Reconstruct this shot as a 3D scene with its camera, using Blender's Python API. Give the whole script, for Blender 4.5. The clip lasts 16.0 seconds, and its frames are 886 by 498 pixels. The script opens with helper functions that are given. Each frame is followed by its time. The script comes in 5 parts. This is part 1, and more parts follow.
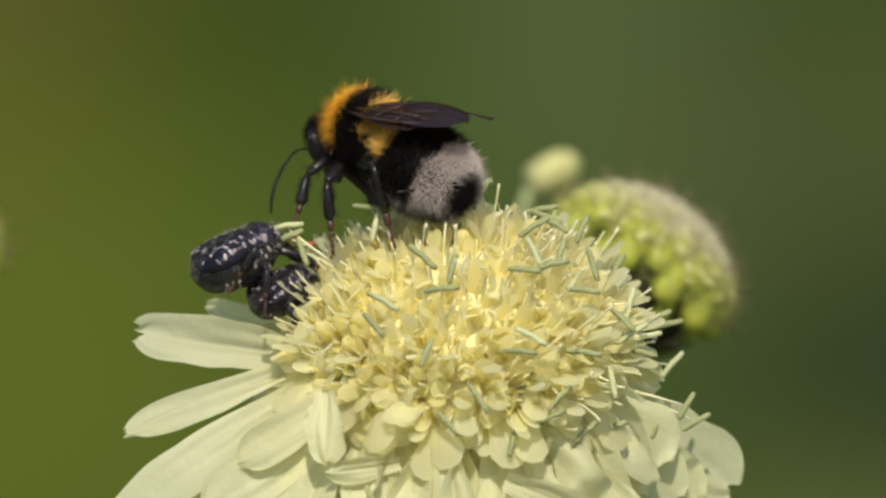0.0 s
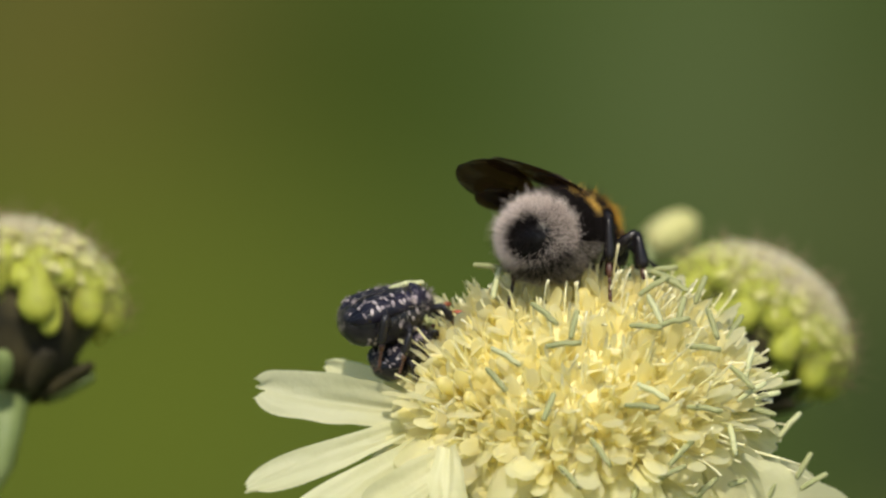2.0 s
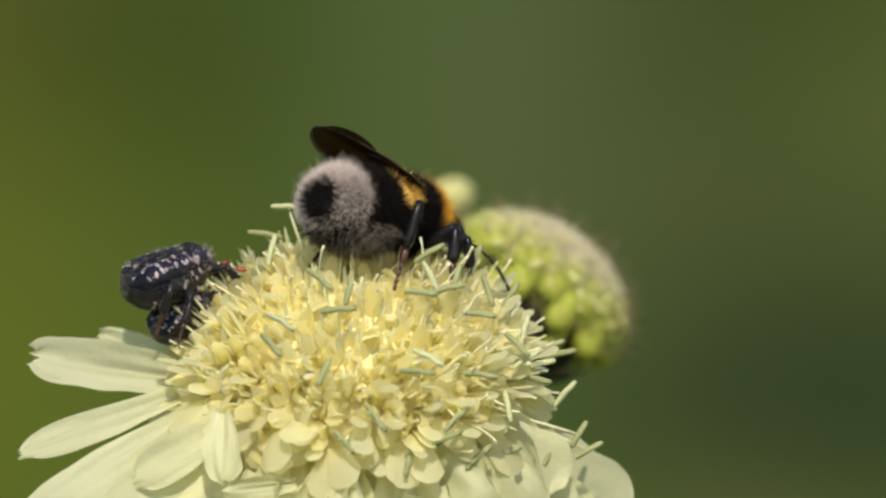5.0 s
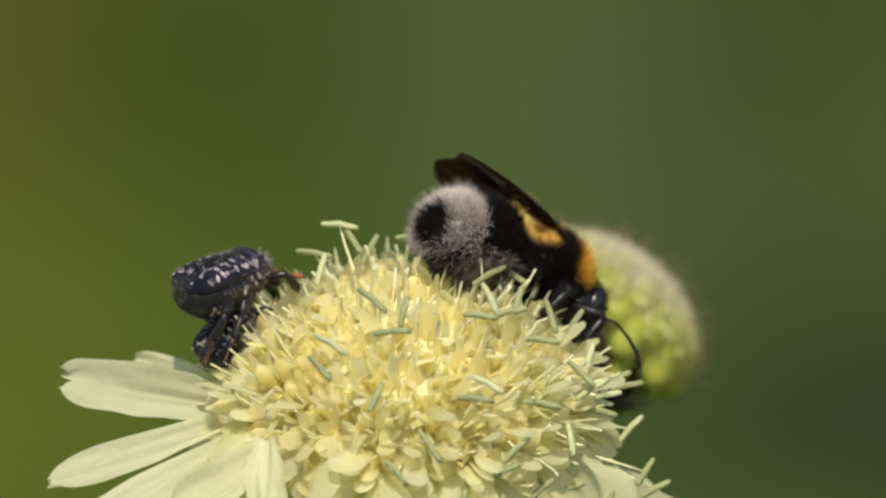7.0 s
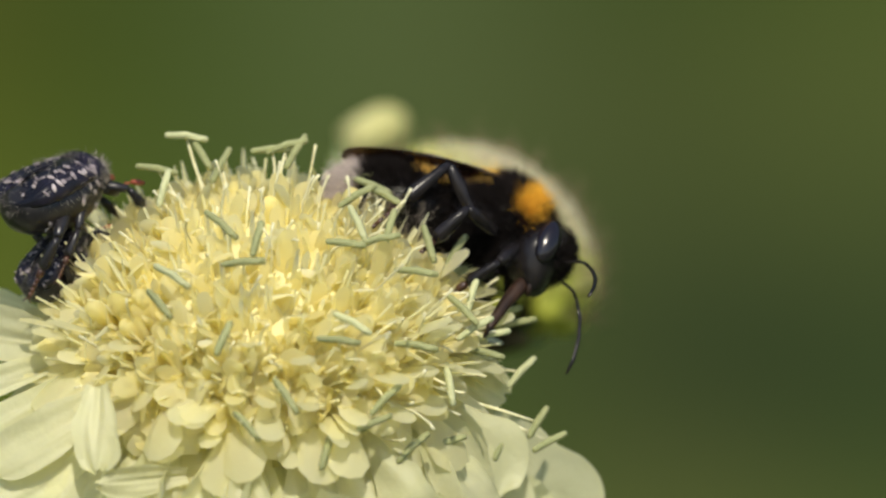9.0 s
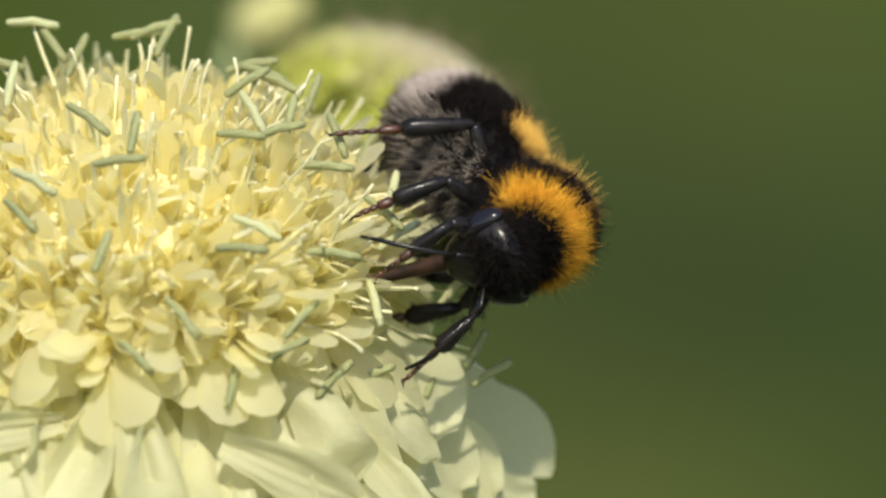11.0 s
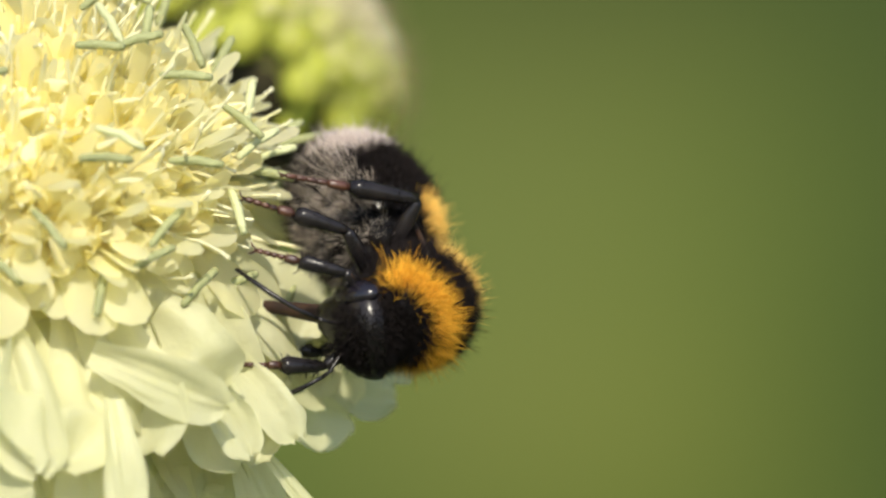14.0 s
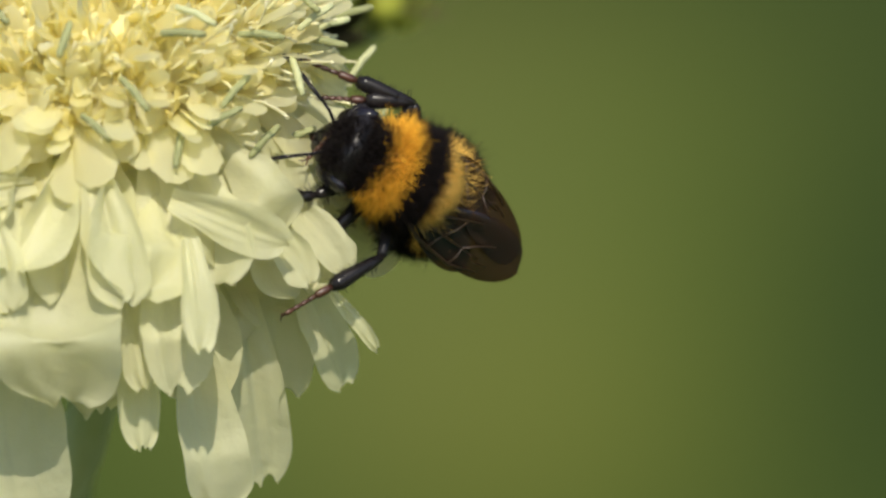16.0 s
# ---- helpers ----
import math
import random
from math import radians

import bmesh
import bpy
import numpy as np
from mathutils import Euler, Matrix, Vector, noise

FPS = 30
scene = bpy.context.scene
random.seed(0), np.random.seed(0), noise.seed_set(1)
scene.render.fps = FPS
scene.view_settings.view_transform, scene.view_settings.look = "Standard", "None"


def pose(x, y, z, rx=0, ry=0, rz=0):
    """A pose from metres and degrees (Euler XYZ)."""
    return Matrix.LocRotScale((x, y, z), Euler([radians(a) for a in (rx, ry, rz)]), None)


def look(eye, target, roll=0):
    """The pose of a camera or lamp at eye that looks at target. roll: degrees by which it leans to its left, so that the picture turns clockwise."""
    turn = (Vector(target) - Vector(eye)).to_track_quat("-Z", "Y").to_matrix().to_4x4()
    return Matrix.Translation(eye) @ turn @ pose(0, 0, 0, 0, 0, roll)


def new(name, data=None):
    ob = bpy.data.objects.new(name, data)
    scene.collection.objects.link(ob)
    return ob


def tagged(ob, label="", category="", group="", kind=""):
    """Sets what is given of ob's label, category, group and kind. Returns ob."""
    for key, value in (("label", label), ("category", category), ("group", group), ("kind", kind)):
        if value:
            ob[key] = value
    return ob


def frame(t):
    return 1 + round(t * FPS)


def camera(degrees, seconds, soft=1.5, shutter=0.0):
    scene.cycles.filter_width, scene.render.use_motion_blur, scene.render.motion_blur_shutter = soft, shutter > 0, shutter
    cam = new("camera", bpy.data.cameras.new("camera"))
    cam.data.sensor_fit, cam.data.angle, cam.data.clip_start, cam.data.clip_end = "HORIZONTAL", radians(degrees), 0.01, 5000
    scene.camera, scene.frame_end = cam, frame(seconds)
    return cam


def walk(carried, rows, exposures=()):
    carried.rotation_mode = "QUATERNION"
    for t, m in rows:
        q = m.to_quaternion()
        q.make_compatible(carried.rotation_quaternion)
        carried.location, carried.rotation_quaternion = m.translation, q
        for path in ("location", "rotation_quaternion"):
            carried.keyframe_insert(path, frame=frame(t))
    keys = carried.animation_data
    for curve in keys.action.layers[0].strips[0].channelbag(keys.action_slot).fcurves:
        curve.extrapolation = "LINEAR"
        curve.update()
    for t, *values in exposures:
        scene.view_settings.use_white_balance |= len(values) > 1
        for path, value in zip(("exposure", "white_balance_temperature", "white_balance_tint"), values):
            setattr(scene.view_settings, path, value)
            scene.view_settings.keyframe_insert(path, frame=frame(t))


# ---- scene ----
# ---- the view: right, up and towards the eye, in millimetres about the flower's heart ----
MM = 0.001
HEART = Vector((0.0, 0.0, 1.5))
PITCH = radians(3)
VIEW = Matrix(((1, 0, 0), (0, math.sin(PITCH), -math.cos(PITCH)), (0, math.cos(PITCH), math.sin(PITCH))))
LENS = 3.44
FOCAL = 784 / math.tan(radians(LENS / 2))
PER_MM = 26.0


def spot(x, y, z):
    """A place x right, y up and z towards the eye of the flower's heart, in millimetres."""
    return HEART + VIEW @ Vector((x, y, z)) * MM


# seconds, where the flower's heart stands in the picture, how large it is, and how the stem sways (degrees)
SWAY = [
    (0, 810.6, 617.6, 0.942, 3.9, -1.5, 0.9),
    (0.5, 885.1, 571.7, 0.946, 3.6, -2.0, 0.6),
    (1, 922.0, 688.0, 0.940, 2.8, -1.3, 0.9),
    (1.5, 934.8, 707.8, 0.943, 2.6, -0.5, 1.0),
    (2, 1020.6, 722.4, 0.937, 2.3, -0.3, 0.6),
    (2.5, 853.6, 752.4, 0.940, 2.1, -1.1, 0.7),
    (3, 834.3, 718.6, 0.940, 2.2, -1.3, 0.7),
    (3.5, 911.6, 723.3, 0.941, 2.4, -0.3, 0.4),
    (4, 710.3, 700.8, 0.941, 2.1, -0.7, 0.4),
    (4.2, 661.5, 664.1, 0.942, 2.1, -0.8, 0.4),
    (5.2, 620.0, 668.0, 0.938, 1.0, 0.0, 0.4),
    (6.3, 602.4, 694.2, 0.935, -0.2, 0.7, 0.5),
    (6.5, 657.9, 688.5, 0.935, -0.2, 0.7, 0.3),
    (7, 714.2, 719.7, 1.001, 0.1, 0.2, -0.5),
    (7.5, 576.4, 755.2, 1.163, 0.7, -0.3, -0.7),
    (8, 553.4, 743.4, 1.164, 0.5, 0.5, -0.3),
    (8.5, 540.9, 593.2, 1.164, 0.6, 0.3, -0.5),
    (9, 459.5, 611.8, 1.154, 1.0, -0.9, -0.7),
    (9.2, 386.2, 631.3, 1.161, 1.1, -0.9, -0.7),
    (10.2, 250.0, 560.0, 1.290, -0.6, 0.7, 0.6),
    (11.3, 233.7, 451.0, 1.417, -2.3, 2.3, 2.0),
    (11.5, 312.2, 434.8, 1.395, -2.0, 2.3, 1.8),
    (12, 262.6, 383.3, 1.397, -0.9, 2.6, 1.3),
    (12.5, 53.8, 362.9, 1.374, -1.6, 2.0, 2.2),
    (13, -99.9, 338.6, 1.350, -1.8, 2.1, 2.8),
    (13.5, -99.3, 350.0, 1.358, -2.0, 3.5, 3.1),
    (14, -16.3, 333.8, 1.403, -2.9, 3.8, 3.2),
    (14.5, 154.3, 340.7, 1.401, -2.4, 2.4, 3.1),
    (15, 205.1, 335.4, 1.385, -1.9, 1.6, 2.9),
    (15.5, 40.5, 272.5, 1.340, -2.0, 1.4, 3.5),
    (15.8, 215.1, 71.6, 1.234, -1.7, 2.0, 3.4),
    (16, 160.3, 95.9, 1.194, -1.6, 2.4, 3.4),
]


# seconds, how far the eye stands beside and above its usual line (mm)
BESIDE = [(0, 0, 0), (11.5, 0, 0), (12.5, 6, -6), (13, 4, 18), (13.5, 6, 20), (14, 6.5, 20), (14.5, 4, 20), (15, -2, 18), (15.5, 0, 18), (16, -3, 18)]


def between(rows, t):
    rows = [(r[0], r[1:]) for r in rows]
    if t <= rows[0][0]:
        return rows[0][1]
    for (a, p), (b, q) in zip(rows, rows[1:]):
        if a <= t <= b:
            k = (t - a) / (b - a)
            return tuple(x + (y - x) * k for x, y in zip(p, q))
    return rows[-1][1]


def sway_at(t):
    """How the stem leans, seen from where the eye stands (degrees)."""
    x, y, size, rx, ry, rz = between(SWAY, t)
    far = FOCAL / PER_MM / size
    dx, dy = between(BESIDE, t)
    return rx - math.degrees(dy / far), ry + math.degrees(dx / far), rz


def eye_at(t, x, y, size):
    far = FOCAL / PER_MM / size
    eye = spot(*between(BESIDE, t), far)
    return look(eye, spot((784 - x) / PER_MM / size, (y - 441) / PER_MM / size, 0))


cam = camera(LENS, 16.0, soft=2.5)
APERTURE = cam.data.lens / 21.0
EXPOSURES = [(0, 0.08), (1, -0.12), (1.5, -0.02), (2, 0.18), (2.5, 0.4), (3.5, 0.5), (4.2, 0.3), (6.5, 0.1), (9, 0.1), (11.3, 0.28), (12, 0.22), (12.5, 0.18), (13, 0.32), (13.5, 0.5), (14, 0.58), (14.5, 0.58), (15, 0.4), (15.5, 0.25), (16, 0.24)]
walk(cam, [(r[0], eye_at(*r[:4])) for r in SWAY], EXPOSURES)

# ---- light ----
world = bpy.data.worlds.new("sky")
scene.world = world
world.use_nodes = True
SUN_TO = VIEW @ Vector((0.0, 0.66, 0.75)).normalized()
sky = world.node_tree.nodes.new("ShaderNodeTexSky")
sky.sky_type, sky.sun_disc = "NISHITA", False
sky.sun_elevation = math.asin(SUN_TO.z)
sky.sun_rotation = math.atan2(SUN_TO.x, SUN_TO.y)
world.node_tree.links.new(sky.outputs["Color"], world.node_tree.nodes["Background"].inputs["Color"])
world.node_tree.nodes["Background"].inputs["Strength"].default_value = 0.15
sun = new("sun", bpy.data.lights.new("sun", "SUN"))
sun.data.energy, sun.data.angle, sun.data.color = 3.75, radians(0.6), (1.0, 0.925, 0.76)
sun.matrix_world = look(SUN_TO * 20 + HEART, HEART)


# ---- materials ----
def material(name, rough=0.6, metal=0.0, coat=0.0):
    m = bpy.data.materials.new(name)
    m.use_nodes = True
    b = m.node_tree.nodes["Principled BSDF"]
    b.inputs["Roughness"].default_value, b.inputs["Metallic"].default_value = rough, metal
    b.inputs["Coat Weight"].default_value = coat
    return m, m.node_tree, b


def node(tree, kind, **values):
    n = tree.nodes.new(kind)
    for k, v in values.items():
        n.inputs[k.replace("_", " ")].default_value = v
    return n


def ramp(tree, fac, stops):
    r = tree.nodes.new("ShaderNodeValToRGB")
    while len(r.color_ramp.elements) < len(stops):
        r.color_ramp.elements.new(0.5)
    for e, (p, c) in zip(r.color_ramp.elements, stops):
        e.position, e.color = p, (*c, 1)
    tree.links.new(fac, r.inputs["Fac"])
    return r.outputs["Color"]


def grain(tree, scale, detail=4.0):
    co = tree.nodes.new("ShaderNodeTexCoord")
    n = node(tree, "ShaderNodeTexNoise", Scale=scale, Detail=detail)
    tree.links.new(co.outputs["Object"], n.inputs["Vector"])
    return n.outputs["Fac"]


def mixed(tree, a, b, fac, blend="MIX"):
    m = tree.nodes.new("ShaderNodeMix")
    m.data_type, m.blend_type = "RGBA", blend
    for sock, v in ((m.inputs[6], a), (m.inputs[7], b)):
        if isinstance(v, tuple):
            sock.default_value = (*v, 1)
        else:
            tree.links.new(v, sock)
    if isinstance(fac, float):
        m.inputs[0].default_value = fac
    else:
        tree.links.new(fac, m.inputs[0])
    return m.outputs[2]


def relief(tree, b, height, strength, distance):
    n = node(tree, "ShaderNodeBump", Strength=strength, Distance=distance)
    tree.links.new(height, n.inputs["Height"])
    tree.links.new(n.outputs["Normal"], b.inputs["Normal"])


def tissue(name, light, dark, scale, through_light=0.35, rough=0.55, tint=None, vary=0.12, bump=0.5):
    """Living petal or leaf: two scales of tone, fine veins, some light passing through."""
    m, t, b = material(name, rough)
    c = ramp(t, grain(t, scale), [(0.3, dark), (0.7, light)])
    info = t.nodes.new("ShaderNodeObjectInfo")
    hsv = t.nodes.new("ShaderNodeHueSaturation")
    lo = node(t, "ShaderNodeMapRange", To_Min=1 - vary, To_Max=1 + vary * 0.6)
    t.links.new(info.outputs["Random"], lo.inputs["Value"])
    t.links.new(lo.outputs["Result"], hsv.inputs["Value"])
    t.links.new(c, hsv.inputs["Color"])
    t.links.new(hsv.outputs["Color"], b.inputs["Base Color"])
    relief(t, b, grain(t, scale * 2, 5.0), bump, 0.0005)
    tr = t.nodes.new("ShaderNodeBsdfTranslucent")
    t.links.new(b.inputs["Normal"].links[0].from_socket, tr.inputs["Normal"])
    if tint:
        t.links.new(mixed(t, hsv.outputs["Color"], tint, 0.5), tr.inputs["Color"])
    else:
        t.links.new(hsv.outputs["Color"], tr.inputs["Color"])
    mix = t.nodes.new("ShaderNodeMixShader")
    mix.inputs["Fac"].default_value = through_light
    t.links.new(b.outputs["BSDF"], mix.inputs[1])
    t.links.new(tr.outputs["BSDF"], mix.inputs[2])
    t.links.new(mix.outputs["Shader"], t.nodes["Material Output"].inputs["Surface"])
    return m


def hide(name, light, dark, scale, rough=0.4, coat=0.0, bump=0.2, shine=0.5):
    m, t, b = material(name, rough, coat=coat)
    b.inputs["Specular IOR Level"].default_value = shine
    t.links.new(ramp(t, grain(t, scale), [(0.35, dark), (0.7, light)]), b.inputs["Base Color"])
    relief(t, b, grain(t, scale * 3, 3.0), bump, 0.0001)
    return m


def fur(name, light, dark, shine=0.3):
    m, t, b = material(name, 0.65)
    b.inputs["Specular IOR Level"].default_value = shine
    geo = t.nodes.new("ShaderNodeNewGeometry")
    t.links.new(ramp(t, geo.outputs["Random Per Island"], [(0.0, dark), (1.0, light)]), b.inputs["Base Color"])
    return m


RAY = tissue("cream ray petal", (0.79, 0.77, 0.51), (0.74, 0.73, 0.45), 260, 0.56, 0.5)
DISC = tissue("yellow cream floret", (0.95, 0.89, 0.54), (0.93, 0.86, 0.46), 420, 0.74, 0.6, None, 0.06, 0.15)
DISC_TIP = tissue("pale floret lobe", (0.95, 0.92, 0.65), (0.93, 0.89, 0.58), 420, 0.74, 0.6, None, 0.06, 0.15)
CORE = tissue("ochre flower base", (0.94, 0.89, 0.52), (0.92, 0.86, 0.44), 500, 0.4, 0.7)
DRY = tissue("withered brown floret", (0.16, 0.07, 0.02), (0.07, 0.03, 0.01), 700, 0.1, 0.8)
FILAMENT = tissue("white filament", (0.90, 0.87, 0.62), (0.84, 0.80, 0.50), 500, 0.3, 0.5)
ANTHER = tissue("grey green anther", (0.40, 0.41, 0.19), (0.24, 0.26, 0.11), 900, 0.1, 0.7)
ANTHER_RIPE = tissue("pale ripe anther", (0.60, 0.61, 0.34), (0.44, 0.46, 0.24), 900, 0.12, 0.75)
STEM = tissue("green stem", (0.42, 0.47, 0.23), (0.33, 0.40, 0.16), 300, 0.15, 0.6)
STALK = tissue("dull green bud stalk", (0.22, 0.27, 0.10), (0.15, 0.20, 0.06), 300, 0.1, 0.6)
BUD = tissue("lime bud scale", (0.54, 0.54, 0.09), (0.42, 0.45, 0.05), 90, 0.3, 0.6)
BUD_TIP = tissue("straw bud top", (0.66, 0.62, 0.30), (0.54, 0.52, 0.18), 90, 0.2, 0.7)
# the bracts' own dark tone, also used to paint cleft shade on the core
BUD_DARK = hide("dark bract and cleft shade", (0.075, 0.062, 0.026), (0.022, 0.019, 0.011), 260, 0.85, 0.0, 0.4, 0.2)
DOWN = fur("bud down", (0.78, 0.73, 0.54), (0.54, 0.48, 0.30))
LIME_DOWN = fur("lime bud down", (0.56, 0.60, 0.14), (0.42, 0.47, 0.08))
BRISTLE = fur("brown bud bristle", (0.34, 0.24, 0.14), (0.16, 0.10, 0.06))
BLACK = hide("black bee shell", (0.018, 0.015, 0.015), (0.008, 0.007, 0.008), 700, 0.26, 0.0, 0.25, 0.25)
LEG_TIP = hide("rusty foot", (0.09, 0.032, 0.016), (0.03, 0.012, 0.008), 900, 0.4, 0.2)
EYE = hide("bee eye", (0.012, 0.010, 0.014), (0.006, 0.005, 0.008), 900, 0.18, 0.2, 0.05, 0.35)
FUR_BLACK = fur("black fur", (0.016, 0.012, 0.011), (0.006, 0.005, 0.005), 0.06)
FUR_ORANGE = fur("orange yellow fur", (0.86, 0.47, 0.04), (0.62, 0.28, 0.015))
FUR_YELLOW = fur("yellow fur", (0.88, 0.58, 0.15), (0.68, 0.38, 0.06))
FUR_WHITE = fur("white tail fur", (0.70, 0.61, 0.56), (0.44, 0.36, 0.32))
FUR_GREY = fur("grey belly fur", (0.50, 0.43, 0.36), (0.22, 0.18, 0.15))
TONGUE = hide("brown tongue", (0.040, 0.020, 0.012), (0.015, 0.008, 0.006), 800, 0.5, 0.0, 0.2, 0.25)


def wing_material():
    m, t, b = material("smoky wing", 0.14)
    b.inputs["IOR"].default_value = 1.8
    b.inputs["Base Color"].default_value = (0.040, 0.023, 0.016, 1)
    b.inputs["Thin Film Thickness"].default_value = 165.0
    b.inputs["Thin Film IOR"].default_value = 1.4
    relief(t, b, grain(t, 600, 2.0), 0.25, 0.0002)
    clear = t.nodes.new("ShaderNodeBsdfTransparent")
    clear.inputs["Color"].default_value = (0.62, 0.44, 0.27, 1)
    mix = t.nodes.new("ShaderNodeMixShader")
    mix.inputs["Fac"].default_value = 0.5
    t.links.new(b.outputs["BSDF"], mix.inputs[1])
    t.links.new(clear.outputs["BSDF"], mix.inputs[2])
    t.links.new(mix.outputs["Shader"], t.nodes["Material Output"].inputs["Surface"])
    return m


WING = wing_material()
VEIN = hide("wing vein", (0.05, 0.025, 0.012), (0.03, 0.015, 0.008), 900, 0.4)


def beetle_shell():
    m, t, b = material("blue black beetle shell", 0.36)
    b.inputs["Specular IOR Level"].default_value = 0.25
    co = t.nodes.new("ShaderNodeTexCoord")
    c = ramp(t, grain(t, 350), [(0.35, (0.006, 0.006, 0.010)), (0.75, (0.022, 0.018, 0.034))])
    mp = t.nodes.new("ShaderNodeMapping")
    mp.inputs["Scale"].default_value = (1.0, 0.45, 1.0)
    t.links.new(co.outputs["Object"], mp.inputs["Vector"])
    n = node(t, "ShaderNodeTexNoise", Scale=950.0, Detail=2.0)
    t.links.new(mp.outputs["Vector"], n.inputs["Vector"])
    chalk = ramp(t, n.outputs["Fac"], [(0.60, (0, 0, 0)), (0.68, (1, 1, 1))])
    c = mixed(t, c, (0.30, 0.25, 0.26), chalk)
    t.links.new(c, b.inputs["Base Color"])
    t.links.new(ramp(t, chalk, [(0.0, (0.34, 0.34, 0.34)), (1.0, (0.85, 0.85, 0.85))]), b.inputs["Roughness"])
    relief(t, b, grain(t, 1800, 3.0), 0.5, 0.0001)
    return m


SHELL = beetle_shell()
CHALK = hide("chalk white spot", (0.46, 0.40, 0.39), (0.16, 0.13, 0.14), 1400, 0.8)
CHITIN = hide("black beetle leg", (0.02, 0.018, 0.02), (0.010, 0.009, 0.011), 900, 0.3, 0.1, 0.2, 0.3)
RUST = hide("rusty beetle feeler", (0.32, 0.07, 0.03), (0.16, 0.03, 0.015), 900, 0.5)


def far_green():
    """Far meadow, so far off that it is all soft patches."""
    m, t, b = material("far meadow", 0.9)
    b.inputs["Specular IOR Level"].default_value = 0.0
    co = t.nodes.new("ShaderNodeTexCoord")
    n = node(t, "ShaderNodeTexNoise", Scale=2.2, Detail=1.0)
    t.links.new(co.outputs["Object"], n.inputs["Vector"])
    c = ramp(t, n.outputs["Fac"], [(0.3, (0.041, 0.064, 0.014)), (0.7, (0.049, 0.072, 0.017))])
    patches = [
        # right, up (m), half width, half height, colour, weight
        (-0.42, 0.32, 0.24, 0.20, (0.105, 0.080, 0.022), 0.75),
        (-0.20, 0.29, 0.25, 0.13, (0.026, 0.042, 0.008), 0.85),
        (-0.42, -0.02, 0.34, 0.30, (0.088, 0.108, 0.014), 0.8),
        (0.15, 0.28, 0.19, 0.24, (0.072, 0.094, 0.039), 0.75),
        (0.36, 0.28, 0.20, 0.24, (0.030, 0.045, 0.012), 0.8),
        (0.28, 0.14, 0.17, 0.14, (0.062, 0.070, 0.028), 0.55),
        (0.34, -0.06, 0.17, 0.14, (0.022, 0.032, 0.015), 0.85),
        (0.56, 0.15, 0.20, 0.18, (0.100, 0.115, 0.034), 0.6),
        (0.36, -0.20, 0.14, 0.09, (0.110, 0.116, 0.032), 0.75),
        (0.47, 0.00, 0.17, 0.17, (0.017, 0.027, 0.013), 0.85),
        (0.70, -0.06, 0.22, 0.30, (0.027, 0.042, 0.016), 0.9),
        (0.30, -0.43, 0.30, 0.24, (0.102, 0.121, 0.036), 0.95),
        (0.42, -0.60, 0.18, 0.12, (0.130, 0.135, 0.030), 0.7),
        (0.62, -0.26, 0.13, 0.09, (0.085, 0.105, 0.028), 0.65),
        (0.55, -0.46, 0.10, 0.24, (0.085, 0.112, 0.024), 0.7),
        (0.76, -0.50, 0.16, 0.30, (0.026, 0.042, 0.014), 0.95),
    ]
    for x, y, w, h, colour, weight in patches:
        mp = t.nodes.new("ShaderNodeMapping")
        mp.inputs["Location"].default_value = (-x / w / 1.6, 0, -y / h / 1.6)
        mp.inputs["Scale"].default_value = (1 / w / 1.6, 0, 1 / h / 1.6)
        t.links.new(co.outputs["Object"], mp.inputs["Vector"])
        g = t.nodes.new("ShaderNodeTexGradient")
        g.gradient_type = "SPHERICAL"
        t.links.new(mp.outputs["Vector"], g.inputs["Vector"])
        s = node(t, "ShaderNodeMapRange", To_Max=weight)
        s.interpolation_type = "SMOOTHERSTEP"
        t.links.new(g.outputs["Fac"], s.inputs["Value"])
        c = mixed(t, c, colour, s.outputs["Result"])
    t.links.new(c, b.inputs["Base Color"])
    return m


def meadow():
    m, t, b = material("meadow ground", 0.95)
    c = ramp(t, grain(t, 1.3, 6.0), [(0.3, (0.05, 0.08, 0.02)), (0.7, (0.11, 0.13, 0.04))])
    t.links.new(c, b.inputs["Base Color"])
    relief(t, b, grain(t, 40, 5.0), 0.6, 0.03)
    return m


# ---- mesh tools: all shapes are in millimetres ----
def mesh_of(name, verts, faces, mats, index=None, smooth=True):
    me = bpy.data.meshes.new(name)
    me.from_pydata([(v[0] * MM, v[1] * MM, v[2] * MM) for v in verts], [], faces)
    for m in (mats if isinstance(mats, (list, tuple)) else [mats]):
        me.materials.append(m)
    if index is not None:
        me.polygons.foreach_set("material_index", index)
    if smooth:
        me.polygons.foreach_set("use_smooth", [True] * len(me.polygons))
    me.update()
    return me


def part(name, shape, mats, parent, label="", at=None, index=None, smooth=True, kind=""):
    data = shape if isinstance(shape, bpy.types.Mesh) else mesh_of(name, shape[0], shape[1], mats, index, smooth)
    ob = new(name, data)
    ob.parent = parent
    if at is not None:
        ob.matrix_basis = at
    return tagged(ob, label=label, kind=kind)


def join(*shapes):
    verts, faces = [], []
    for v, f in shapes:
        n = len(verts)
        verts += list(v)
        faces += [tuple(i + n for i in q) for q in f]
    return verts, faces


def moved(shape, m):
    return [tuple(m @ Vector(v)) for v in shape[0]], shape[1]


